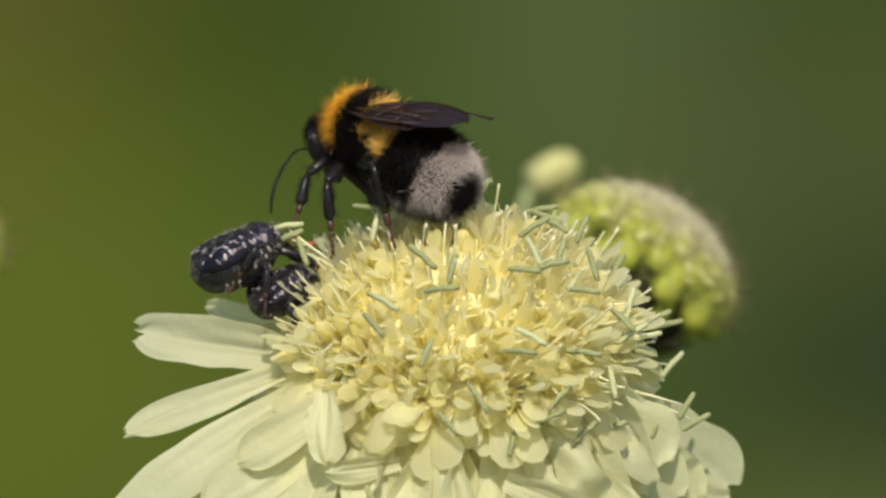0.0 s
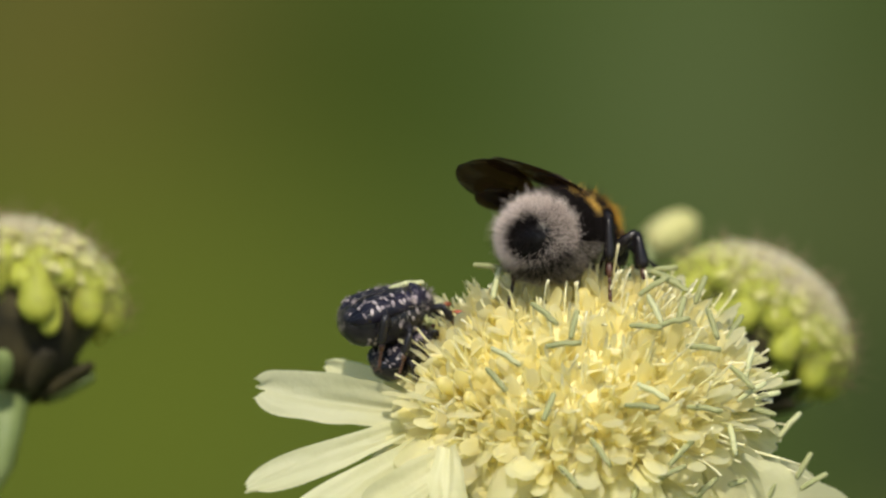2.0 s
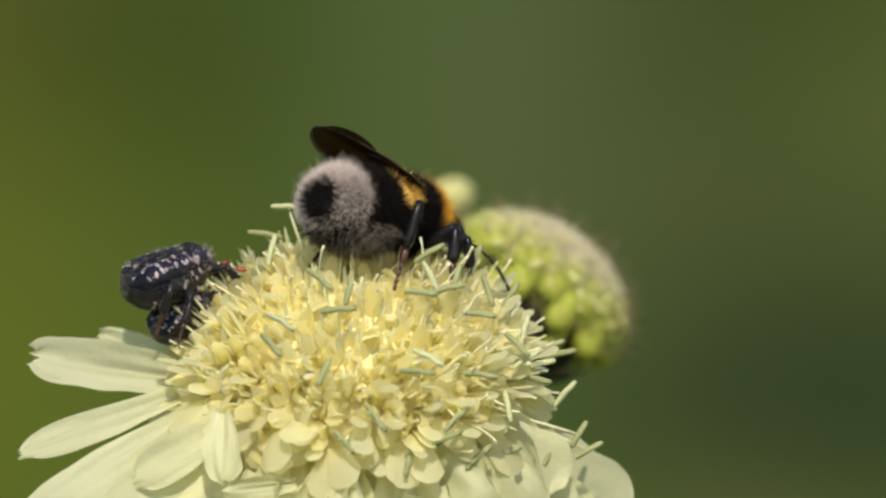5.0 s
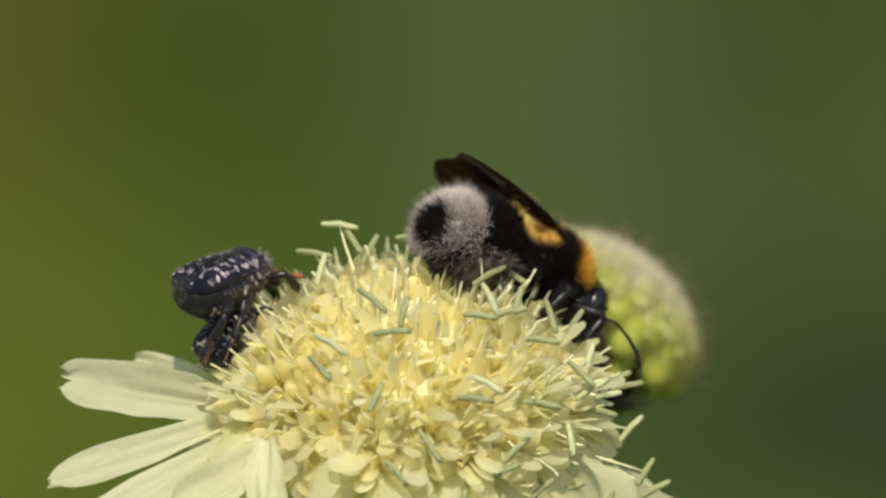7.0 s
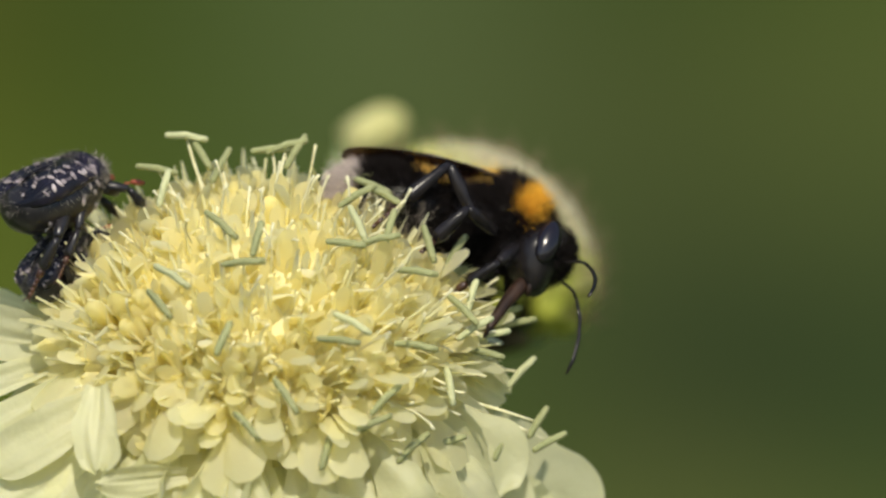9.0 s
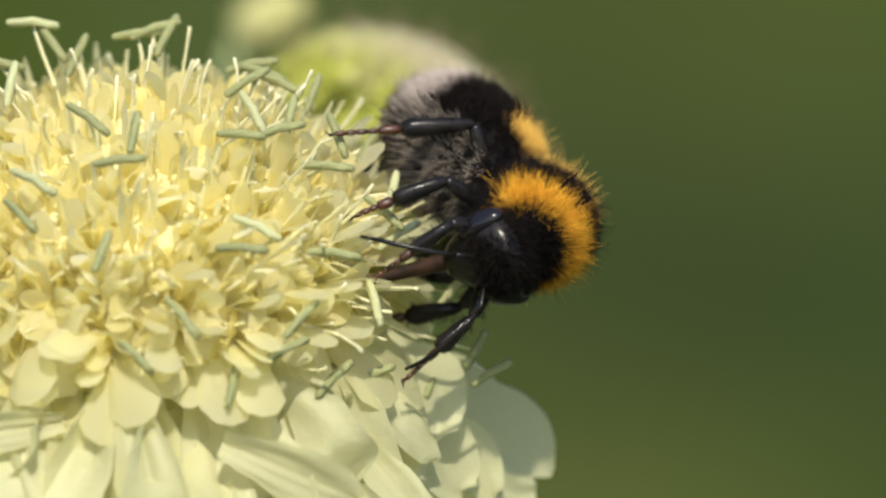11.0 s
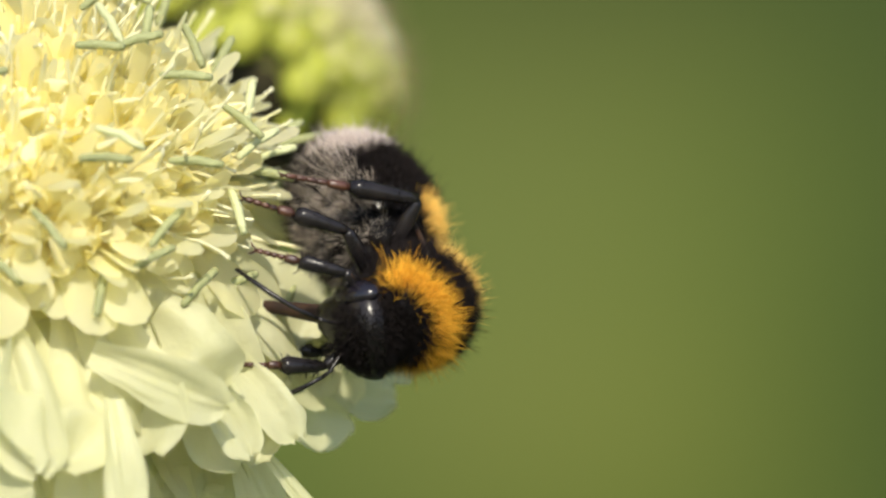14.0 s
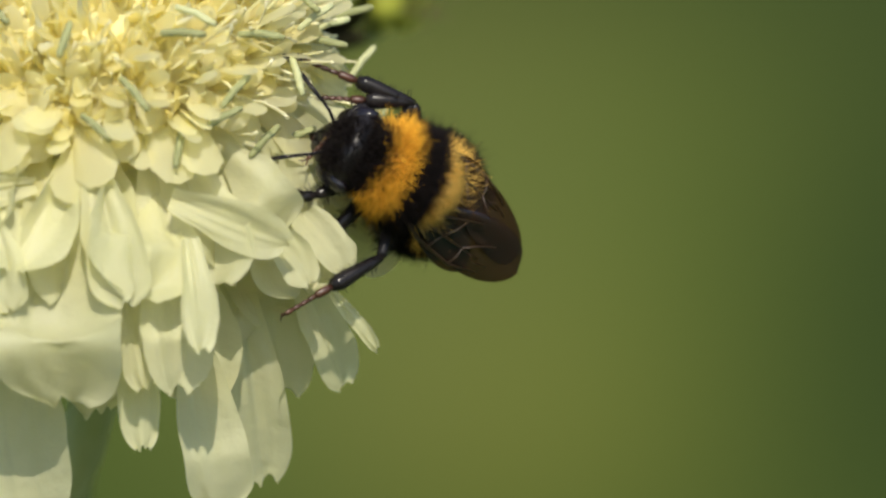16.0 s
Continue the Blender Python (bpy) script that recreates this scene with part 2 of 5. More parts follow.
def loft(stations, seg=20, power=2.0):
    """Rings along x: (x, half width, half height, height of the middle), closed at both ends."""
    verts, faces = [], []
    for x, ry, rz, zc in stations:
        for k in range(seg):
            a = 2 * math.pi * k / seg
            c, s = math.cos(a), math.sin(a)
            e = 2 / power
            verts.append((x, ry * math.copysign(abs(c) ** e, c), zc + rz * math.copysign(abs(s) ** e, s)))
    n = len(stations)
    for i in range(n - 1):
        for k in range(seg):
            a, b = i * seg + k, i * seg + (k + 1) % seg
            faces.append((a, a + seg, b + seg, b))
    verts += [(stations[0][0], 0, stations[0][3]), (stations[-1][0], 0, stations[-1][3])]
    for k in range(seg):
        faces.append((n * seg, k, (k + 1) % seg))
        faces.append((n * seg + 1, (n - 1) * seg + (k + 1) % seg, (n - 1) * seg + k))
    return verts, faces


def egg(lx, ry, rz, x0=0.0, n=12, seg=20, blunt=2.0, sag=0.0):
    """An egg along x from x0 - lx to x0 + lx."""
    st = []
    for i in range(n + 1):
        a = math.pi * (0.03 + 0.94 * i / n)
        k = math.sin(a) ** (2 / blunt)
        u = -math.cos(a)
        st.append((x0 + lx * u, ry * k, rz * k, sag * (u * u)))
    return loft(st, seg)


def tube(points, radii, seg=8):
    """A closed tube along points."""
    verts, faces = [], []
    pts = [Vector(p) for p in points]
    side = None
    for i, p in enumerate(pts):
        d = (pts[min(i + 1, len(pts) - 1)] - pts[max(i - 1, 0)]).normalized()
        if side is None:
            side = d.orthogonal().normalized()
        side = (side - d * side.dot(d)).normalized()
        up = d.cross(side)
        for k in range(seg):
            a = 2 * math.pi * k / seg
            verts.append(tuple(p + (side * math.cos(a) + up * math.sin(a)) * radii[i]))
    for i in range(len(pts) - 1):
        for k in range(seg):
            a, b = i * seg + k, i * seg + (k + 1) % seg
            faces.append((a, b, b + seg, a + seg))
    faces.append(tuple(reversed(range(seg))))
    faces.append(tuple(range((len(pts) - 1) * seg, len(pts) * seg)))
    return verts, faces


def blade(length, width, bend, rng, cup=0.25, rows=14, cols=8, thick=0.14, notch=0.0, waist=0.35, ripple=0.3, fold=0.0, crisp=0.0):
    """A petal lobe from the origin out along x, its face up: bend is how far it turns down to its tip (degrees)."""
    top = []
    x = z = 0.0
    ph, ph2 = rng.uniform(0, 6), rng.uniform(0, 6)
    own = random.Random(ph)
    nicks = [own.uniform(-1, 1) for k in range(7)]
    sides = [[own.uniform(-1, 1) for k in range(8)] for side in range(2)]
    pleats = [(own.uniform(-0.9, 0.9), own.uniform(0.10, 0.22), own.uniform(-1, 1), own.uniform(0.2, 0.9)) for k in range(5)]

    def knots(values, at):
        k = min(len(values) - 2, int(at * (len(values) - 1)))
        return values[k] + (values[k + 1] - values[k]) * (at * (len(values) - 1) - k)

    for i in range(rows + 1):
        u = 1 - (1 - i / rows) ** 1.5
        step = u - (1 - (1 - max(0, i - 1) / rows) ** 1.5)
        a = radians(bend) * u + radians(fold) * (math.exp(-((u - 0.62) * 14) ** 2) * -1.6 + (1.0 if u > 0.66 else 0.0))
        if i:
            x += math.cos(a) * length * step
            z -= math.sin(a) * length * step
        w = width * (waist + (1 - waist) * math.sin(min(1, u / 0.62) * math.pi / 2) ** 1.3)
        if u > 0.62:
            w *= math.sqrt(max(0.12, 1 - ((u - 0.62) / 0.38) ** 3.6))
        w *= 1 + ripple * 0.05 * math.sin(u * 11 + ph) * u
        for j in range(cols + 1):
            v = 2 * j / cols - 1
            lift = cup * width * (v * v - 0.3) * (1 - 0.5 * u)
            wave = ripple * (math.sin(v * 4.5 + ph + u * 3) * 0.25 * u + math.sin(u * 9 + ph2) * 0.18 * abs(v))
            crease = -0.10 * width * math.exp(-(v * 5) ** 2) * (1 - u)
            back = notch * length * (math.exp(-(v * 3.2) ** 2)) * max(0, (u - 0.8) / 0.2)
            h0 = ripple * 0.03 * width * math.sin(v * 9 + ph2) * math.sin(min(1, u * 1.4) * math.pi)
            fray = 0.012 * length * max(0, (u - 0.8) / 0.2) * math.sin(v * 7 + ph)
            fray += crisp * 0.03 * length * max(0, (u - 0.7) / 0.3) * knots(nicks, (v + 1) / 2)
            for middle, narrow, height, most in pleats:
                h0 += crisp * 0.055 * width * height * math.exp(-((v - middle * (1 - 0.4 * u)) / narrow) ** 2) * math.exp(-((u - most) / 0.4) ** 2)
            side = 1 + crisp * 0.09 * knots(sides[v > 0], u) * abs(v) ** 2
            n = (math.sin(a), math.cos(a))
            h = lift + wave + crease + h0
            top.append((x + n[0] * h - (back - fray) * math.cos(a), v * w * side / 2, z + n[1] * h + (back - fray) * math.sin(a)))
    m = cols + 1
    if not thick:
        return top, [(i * m + j, i * m + m + j, i * m + m + j + 1, i * m + j + 1) for i in range(rows) for j in range(cols)]
    verts = top + [(p[0], p[1], p[2] - thick) for p in top]
    faces, o = [], len(top)
    for i in range(rows):
        for j in range(cols):
            a = i * m + j
            faces += [(a, a + m, a + m + 1, a + 1), (o + a, o + a + 1, o + a + m + 1, o + a + m)]
    rim = [j for j in range(m)] + [i * m + cols for i in range(1, rows + 1)] + [rows * m + j for j in range(cols - 1, -1, -1)] + [i * m for i in range(rows - 1, 0, -1)]
    for a, b in zip(rim, rim[1:] + rim[:1]):
        faces.append((a, b, o + b, o + a))
    return verts, faces


def hairs(rng, spots, length, width, lean, spread=0.35, curl=0.0):
    """Spikes on a list of (place, normal, material number). Returns verts, faces, material numbers."""
    verts, faces, index = [], [], []
    lean = Vector(lean)
    for p, nrm, mat in spots:
        j = Vector((rng.gauss(0, 1), rng.gauss(0, 1), rng.gauss(0, 1))) * spread
        d = (nrm + lean + j).normalized()
        if d.dot(nrm) < 0.15:
            d = (d + nrm * 0.5).normalized()
        k = length * rng.uniform(0.55, 1.15)
        s = d.orthogonal().normalized() * width * rng.uniform(0.7, 1.2)
        q = d.cross(s)
        o = p - nrm * 0.08
        mid = o + d * k * 0.6 + s * rng.uniform(-0.6, 0.6)
        tip = o + d * k + lean * (curl * k) + j * 0.12
        n = len(verts)
        for c, w in ((o, 1.0), (mid, 0.7)):
            verts += [tuple(c + s * w), tuple(c - s * 0.5 * w + q * 0.87 * w), tuple(c - s * 0.5 * w - q * 0.87 * w)]
        verts.append(tuple(tip))
        for a, b in ((0, 1), (1, 2), (2, 0)):
            faces += [(n + a, n + b, n + 3 + b, n + 3 + a), (n + 3 + a, n + 3 + b, n + 6)]
        index += [mat] * 6
    return verts, faces, index


def on_egg(rng, count, half, middle, band):
    """Random places on an ellipsoid, with the material number that band(place) gives (None: bare)."""
    out = []
    while len(out) < count:
        v = Vector((rng.gauss(0, 1), rng.gauss(0, 1), rng.gauss(0, 1))).normalized()
        p = Vector((v.x * half[0], v.y * half[1], v.z * half[2]))
        nrm = Vector((v.x / half[0], v.y / half[1], v.z / half[2])).normalized()
        m = band(v, rng)
        if m is not None:
            out.append((p + Vector(middle), nrm, m))
    return out


def thing(name, label, category, at=None, kind="", group=""):
    ob = new(name)
    ob.empty_display_size = 0.002
    if at is not None:
        ob.matrix_basis = at
    return tagged(ob, label, category, group, kind)


# ---- setting ----
def build_setting():
    verts, faces, n = [], [], 24
    for i in range(n + 1):
        for j in range(n + 1):
            verts.append(((i / n - 0.5) * 1.6e5 * 5, (j / n - 0.5) * 1.6e5 * 5, 0.0))
    for i in range(n):
        for j in range(n):
            a = i * (n + 1) + j
            faces.append((a, a + n + 1, a + n + 2, a + 1))
    ground = new("ground", mesh_of("ground", verts, faces, meadow()))
    tagged(ground, "green summer meadow ground running to the horizon", "ground", kind="structure")
    verts, faces, n, m = [], [], 40, 16
    for i in range(n + 1):
        for j in range(m + 1):
            x = (i / n - 0.5) * 60.0
            verts.append((x * 1000, -x * x * 8.0, (j / m * 12.0 - 0.6) * 1000))
    for i in range(n):
        for j in range(m):
            a = i * (m + 1) + j
            faces.append((a, a + m + 1, a + m + 2, a + 1))
    back = new("backdrop", mesh_of("backdrop", [(x, y, z - 400) for x, y, z in verts], faces, far_green()))
    back.matrix_basis = pose(0, 12.0, HEART.z - 12.0 * math.tan(PITCH))
    tagged(back, "far meadow slope, soft green and olive patches", "meadow", kind="structure")


# ---- the flower ----
TILT = 22.0
# the head's own axes in the view: x right, y away from the eye, z along the stem's end
HEAD = Matrix(((1, 0, 0), (0, math.sin(radians(TILT)), math.cos(radians(TILT))), (0, -math.cos(radians(TILT)), math.sin(radians(TILT)))))
DOME_R, DOME_H = 11.7, 8.5


def flower_pose(rx=0, ry=0, rz=0):
    turn = Matrix.Rotation(math.sqrt(rx * rx + ry * ry + rz * rz) * math.pi / 180, 3, Vector((rx, ry, rz)) if rx or ry or rz else Vector((1, 0, 0)))
    return Matrix.Translation(HEART) @ (VIEW @ turn @ HEAD).to_4x4()


def dome(theta, phi, lift=0.0):
    """Place and normal on the head: theta down from the top, phi round from the right away from the eye (degrees)."""
    t, p = radians(theta), radians(phi)
    v = Vector((math.sin(t) * math.cos(p), math.sin(t) * math.sin(p), math.cos(t)))
    n = Vector((v.x / DOME_R, v.y / DOME_R, v.z / DOME_H)).normalized()
    return Vector((v.x * DOME_R, v.y * DOME_R, v.z * DOME_H)) + n * lift, n


def turn_to(normal, spin=0.0, out=None):
    """A pose whose z is the normal (x towards out)."""
    z = Vector(normal).normalized()
    x = Vector(out) if out is not None else z.orthogonal()
    x = (x - z * x.dot(z)).normalized()
    m = Matrix((x, z.cross(x), z)).transposed()
    return (m @ Matrix.Rotation(spin, 3, "Z")).to_4x4()


def mm_pose(place, turn):
    return Matrix.Translation(Vector(place) * MM) @ turn


def bell(rng, length, mouth, lobe, flare, lobes=5):
    """A floret: a slim tube that widens into rounded petal lobes, the one at x longer. Flare is how far they lean out (degrees)."""
    verts, faces = [], []
    per = 7
    cols = lobes * per
    lean = [radians(flare + rng.uniform(-24, 22)) for k in range(lobes)]
    long = [lobe * (1.4 if k == 0 else rng.uniform(0.75, 1.08)) for k in range(lobes)]
    twist = [rng.uniform(-0.24, 0.24) for k in range(lobes)]
    for r, z in ((0.30, 0.0), (0.34, length * 0.45), (mouth * 0.72, length * 0.8)):
        for j in range(cols):
            a = 2 * math.pi * (j - per // 2) / cols
            verts.append((r * math.cos(a), r * math.sin(a), z))
    steps = 6
    for i in range(1, steps + 1):
        w = i / steps
        for j in range(cols):
            k, v = j // per, 2 * (j % per) / (per - 1) - 1
            tall = long[k] * (0.16 + 0.84 * math.sqrt(max(0.0, 1 - abs(v) ** 2.4)))
            d = w * tall
            ang = lean[k] * (0.45 + 0.75 * w)
            r = mouth * (0.72 + 0.28 * min(1, w * 2)) + d * math.sin(ang) - 0.10 * v * v * mouth * w
            z = length * 0.8 + d * math.cos(ang)
            squeeze = 0.97 + 0.04 * w
            a = 2 * math.pi * (k + (v * 0.41 * squeeze)) / lobes + twist[k] * w
            verts.append((r * math.cos(a), r * math.sin(a), z + 0.04 * math.sin(v * 3 + k) * w))
    for i in range(2 + steps):
        for j in range(cols):
            if i > 2 and j % per == per - 1:
                continue
            a, b = i * cols + j, i * cols + (j + 1) % cols
            faces.append((a, b, b + cols, a + cols))
    return join((verts, faces), tube([(0.1, 0, length * 0.5), (0.15, 0.05, length + lobe * rng.uniform(0.5, 1.3))], [0.10, 0.08], 5))


def knob(rng, length, round_to):
    """A floret still closed: a slim tube with a plump, faintly five-lobed top."""
    verts, faces, seg = [], [], 15
    lean = rng.uniform(-0.25, 0.25)
    st = ((0.0, 0.30), (0.45, 0.34), (0.66, 0.62), (0.80, 0.94), (0.90, 1.0), (0.96, 0.82), (0.99, 0.5), (1.0, 0.08))
    for u, w in st:
        r = round_to * w if u > 0.5 else w
        for k in range(seg):
            a = 2 * math.pi * k / seg
            q = r * (1 + 0.09 * math.cos(a * 5) * (1 if u > 0.6 else 0))
            verts.append((q * math.cos(a) + lean * u * u, q * math.sin(a), length * u))
    for i in range(len(st) - 1):
        for k in range(seg):
            a, b = i * seg + k, i * seg + (k + 1) % seg
            faces.append((a, b, b + seg, a + seg))
    faces.append(tuple(range((len(st) - 1) * seg, len(st) * seg)))
    return verts, faces


# lobes of the outer florets: round the head (degrees), out and up of its middle (mm), the tip (mm), width, bend, fold
RAYS_LEFT = [
    (191, 11.1, 0.7, (-22.6, -1.7, 2.5), 3.5, 6, 0),
    (196, 12.6, 0.1, (-23.4, -6.5, -2.9), 2.5, 8, 0),
    (209, 12.4, -0.4, (-24.6, -13.1, -7.2), 3.8, 26, 0),
    (205, 11.6, -1.6, (-19.9, -11.1, -9.1), 2.5, 18, 0),
    (227, 12.0, 0.5, (-15.3, -11.9, -2.9), 2.9, 30, 0),
    (226, 12.1, -1.4, (-17.4, -13.5, -6.1), 4.0, 24, 0),
    (229, 14.1, 1.9, (-9.0, -14.1, -2.0), 2.6, 30, 0),
    (253, 13.6, -2.7, (-9.0, -14.4, -2.9), 1.7, 20, 0),
    (166, 12.2, -0.2, (-18.0, 5.5, 1.1), 1.6, 8, 0),
    (229, 13.4, -2.0, (-12.0, -15.3, -7.8), 3.9, 24, 0),
]
RAYS_FRONT = [
    (258, 13.2, -3.7, (-3.4, -19.3, -15.0), 6.6, 20, 42),
    (268, 13.7, -2.4, (0.7, -17.8, -8.2), 3.2, 26, 0),
    (272, 14.5, -7.4, (1.3, -16.9, -13.7), 1.7, 14, 0),
    (274, 13.3, -8.2, (1.2, -15.8, -17.8), 2.1, 10, 0),
    (282, 14.3, -5.7, (3.5, -17.4, -13.9), 3.6, 14, 16),
    (286, 16.0, -5.6, (4.8, -18.7, -11.0), 2.2, 22, 0),
    (288, 13.9, -12.6, (5.7, -14.6, -22.6), 4.2, 12, 10),
    (306, 12.6, -11.2, (8.4, -10.3, -22.2), 3.6, 10, 0),
    (317, 12.2, -7.9, (9.7, -8.2, -18.0), 4.0, 16, 0),
    (321, 13.6, -10.1, (13.2, -8.3, -17.6), 3.1, 14, 0),
    (247, 13.4, -10.9, (-5.2, -14.7, -22.7), 4.5, 10, 0),
]
RAYS_SIDE = [
    (321, 15.1, -10.6, (14.9, -10.1, -15.2), 0.9, 34, 0),
    (284, 14.6, -3.6, (9.8, -14.2, -6.8), 2.5, 24, 0),
    (308, 14.4, -6.2, (11.1, -12.7, -9.8), 2.4, 30, 0),
    (238, 15.8, -5.5, (-8.5, -17.3, -11.5), 4.2, 20, 0),
    (244, 15.6, -4.0, (-6.0, -16.8, -8.6), 2.9, 26, 0),
]
RAYS_RIGHT = [
    (356, 11.1, -4.4, (19.4, -0.6, -11.2), 6.6, 8, 0),
    (358, 11.6, -0.9, (14.5, -0.1, -3.1), 2.5, 22, 0),
    (345, 11.7, -4.1, (15.7, -4.1, -10.1), 4.5, 16, 0),
    (336, 10.2, -6.5, (17.1, -2.8, -11.6), 6.2, 10, 0),
    (318, 13.8, -5.7, (13.5, -10.9, -9.8), 2.5, 20, 0),
    (297, 13.8, -4.6, (9.0, -12.9, -7.4), 2.2, 24, 0),
]
# behind and beneath: round the head, start below the rim, first slope down, bend, length, width
RAYS_BACK = [(a, 2.2, 34, 26, 8.5, 6.0) for a in (14, 30, 46, 62, 80, 98, 116, 134)]
RAYS_UNDER = [(a, 5.4, 62, 14, 10.5 + 2.0 * math.sin(a), 5.6) for a in (214, 229, 243, 257, 271, 285, 299, 313)]

# pollen sacs in the view: right, up of the heart (in picture units at size 1), slant (degrees, up to the right)
SACS_TOP = [
    (-116, 318, -4), (-160, 268, -12), (-148, 240, 80), (-62, 276, 66), (-92, 292, -58), (-57, 186, -52), (-2, 166, 80), (-22, 130, 16),
    (38, 306, 26), (52, 298, 62), (16, 300, 8), (160, 258, 20), (172, 246, -22), (148, 232, 30), (190, 232, -34), (236, 220, 72),
    (258, 160, -74), (198, 184, 78), (132, 160, -8), (182, 166, 12), (150, 190, -70), (240, 118, 2), (-318, 236, 4), (-288, 190, -72), (-316, 216, 36),
]
SACS_FRONT = [
    (145, 40, -28), (124, 14, 0), (241, 6, -18), (46, -70, -62), (196, -74, 54), (108, -152, 78), (176, -112, 26), (293, -55, -80),
    (-50, 16, 74), (-130, 108, -30), (-148, 66, -58), (-12, -116, -50), (238, -148, 46), (330, 32, 44), (352, 20, 18), (374, 52, 32), (392, 38, 20),
    (346, -6, -6), (402, -36, 60), (300, 150, 60), (428, -112, 62), (446, -142, 30), (372, -146, 72), (290, -142, 20), (326, 86, 78), (312, 60, -50),
]


# pollen sacs by how far they are from the depth at which the picture is sharp
SHARP = []


def build_flower():
    rng = random.Random(5)
    head = thing("scabious_flower", "cream yellow scabious flower with drooping ray petals", "flower", flower_pose(*sway_at(0)))
    core = loft([(x * 0.95 * DOME_H, math.sqrt(max(0.002, 1 - x * x)) * DOME_R * 0.95, math.sqrt(max(0.002, 1 - x * x)) * DOME_R * 0.95, 0) for x in (-0.72, -0.6, -0.4, -0.2, 0, 0.2, 0.4, 0.6, 0.8, 0.92, 0.99)], 28)
    part("receptacle", moved(core, Matrix.Rotation(radians(-90), 4, "Y")), CORE, head, "ochre centre between the florets")
    stem = tube([(0.3, 0, -5.0), (0.5, 0.6, -10), (0.4, 2.5, -16), (0.2, 5, -21), (-1.3, 9, -28), (-10, 20, -50), (-20, 70, -160), (-34, 190, -500), (-60, 520, -1300), (-80, 800, -1980)], [3.2, 1.5, 1.35, 1.35, 1.4, 1.4, 1.5, 1.7, 1.9, 2.0], 12)
    part("stem", stem, STEM, head, "slim green stalk")
    for k in range(12):
        a = 2 * math.pi * k / 12
        b = blade(9.0, 2.6, 25, rng, 0.2, 8, 4, 0.2)
        part("bract", moved(b, Matrix.Rotation(a, 4, "Z") @ Matrix.Translation((2.0, 0, -5.0)) @ Matrix.Rotation(radians(12), 4, "Y")), STEM, head, "narrow green bract")
    # florets from the top outwards
    def florets(kinds):
        made = []
        for length, mouth, lobe, flare in kinds:
            v, f = bell(rng, length, mouth, lobe, flare, 5)
            made.append(mesh_of("floret", v, f, [DISC, DISC_TIP], [0] * 70 + [1] * (len(f) - 70)))
        return made

    buds = florets([(l, 0.52, rng.uniform(2.5, 3.2), 7) for l in (3.0, 3.2, 3.4, 3.5, 3.3)])
    knobs = [mesh_of("floret", *knob(rng, l, r), DISC) for l, r in ((5.6, 0.50), (6.0, 0.54), (5.4, 0.58), (6.2, 0.52))]
    small = florets([(3.2, 0.72, l, 13) for l in (2.6, 2.9, 3.1, 3.4, 2.7, 3.2)])
    large = florets([(2.9, 0.92, l, 24) for l in (2.7, 3.0, 3.3, 2.9, 3.5)])
    count = 300
    for k in range(count):
        u = (k + 0.5) / count
        theta = math.degrees(math.acos(1 - 1.22 * u))
        phi = k * 137.508 + rng.uniform(-5, 5)
        p, n = dome(theta, phi, -4.3 - 0.9 * max(0.0, math.cos(radians(theta))) + 0.6 * math.sin(radians(theta)) + rng.uniform(-0.4, 0.4))
        kind = (knobs if rng.random() < 0.09 else buds) if theta < 66 + rng.uniform(-12, 12) else small if theta < 80 + rng.uniform(-8, 8) else large
        tip = (n + Vector((rng.gauss(0, 0.10), rng.gauss(0, 0.10), 0.46 + rng.gauss(0, 0.12)))).normalized()
        out = Vector((n.x, n.y, -0.4))
        part("floret", rng.choice(kind), None, head, at=mm_pose(p, turn_to(tip, rng.uniform(-0.5, 0.5), out)))
    # low florets that fill the gaps
    fill_rng = random.Random(6)
    fill = [bell(fill_rng, 2.6, 0.7, l, 16, 5) for l in (2.0, 2.3, 2.6)]
    shapes = []
    for k in range(230):
        u = (k + 0.5) / 230
        p, n = dome(math.degrees(math.acos(1 - 1.15 * u)), k * 137.508 + 61, -3.6 + fill_rng.uniform(-0.3, 0.3))
        shapes.append(moved(fill_rng.choice(fill), Matrix.Translation(p) @ turn_to(n + Vector((0, 0, 0.1)), fill_rng.uniform(0, 6))))
    part("filler_floret", join(*shapes), DISC, head, "small low florets between the others", kind="stuff")
    # outer florets
    for a, out, up, tip, width, bend, fold in RAYS_LEFT + RAYS_FRONT + RAYS_SIDE + RAYS_RIGHT:
        root = Vector((math.cos(radians(a)) * out, math.sin(radians(a)) * out, up))
        way = Vector(tip) - root
        face = Vector((root.x, root.y - 13.0, 8.0 + 0.2 * way.xy.length))
        b = blade(way.length * 1.04, width * (1.1 if a < 245 else 1.12 if a < 286 else 0.95), bend, rng, 0.16, 36, 26, 0, 0.02, 0.5, 0.55, fold, 1.0)
        x = way.normalized()
        z = (face - x * face.dot(x)).normalized()
        m = Matrix.Translation(root) @ Matrix((x, z.cross(x), z)).transposed().to_4x4() @ Matrix.Rotation(radians(-bend / 2), 4, "Y") @ Matrix.Rotation(radians(rng.uniform(-10, 10)), 4, "X")
        part("ray_petal", moved(b, m), RAY, head)
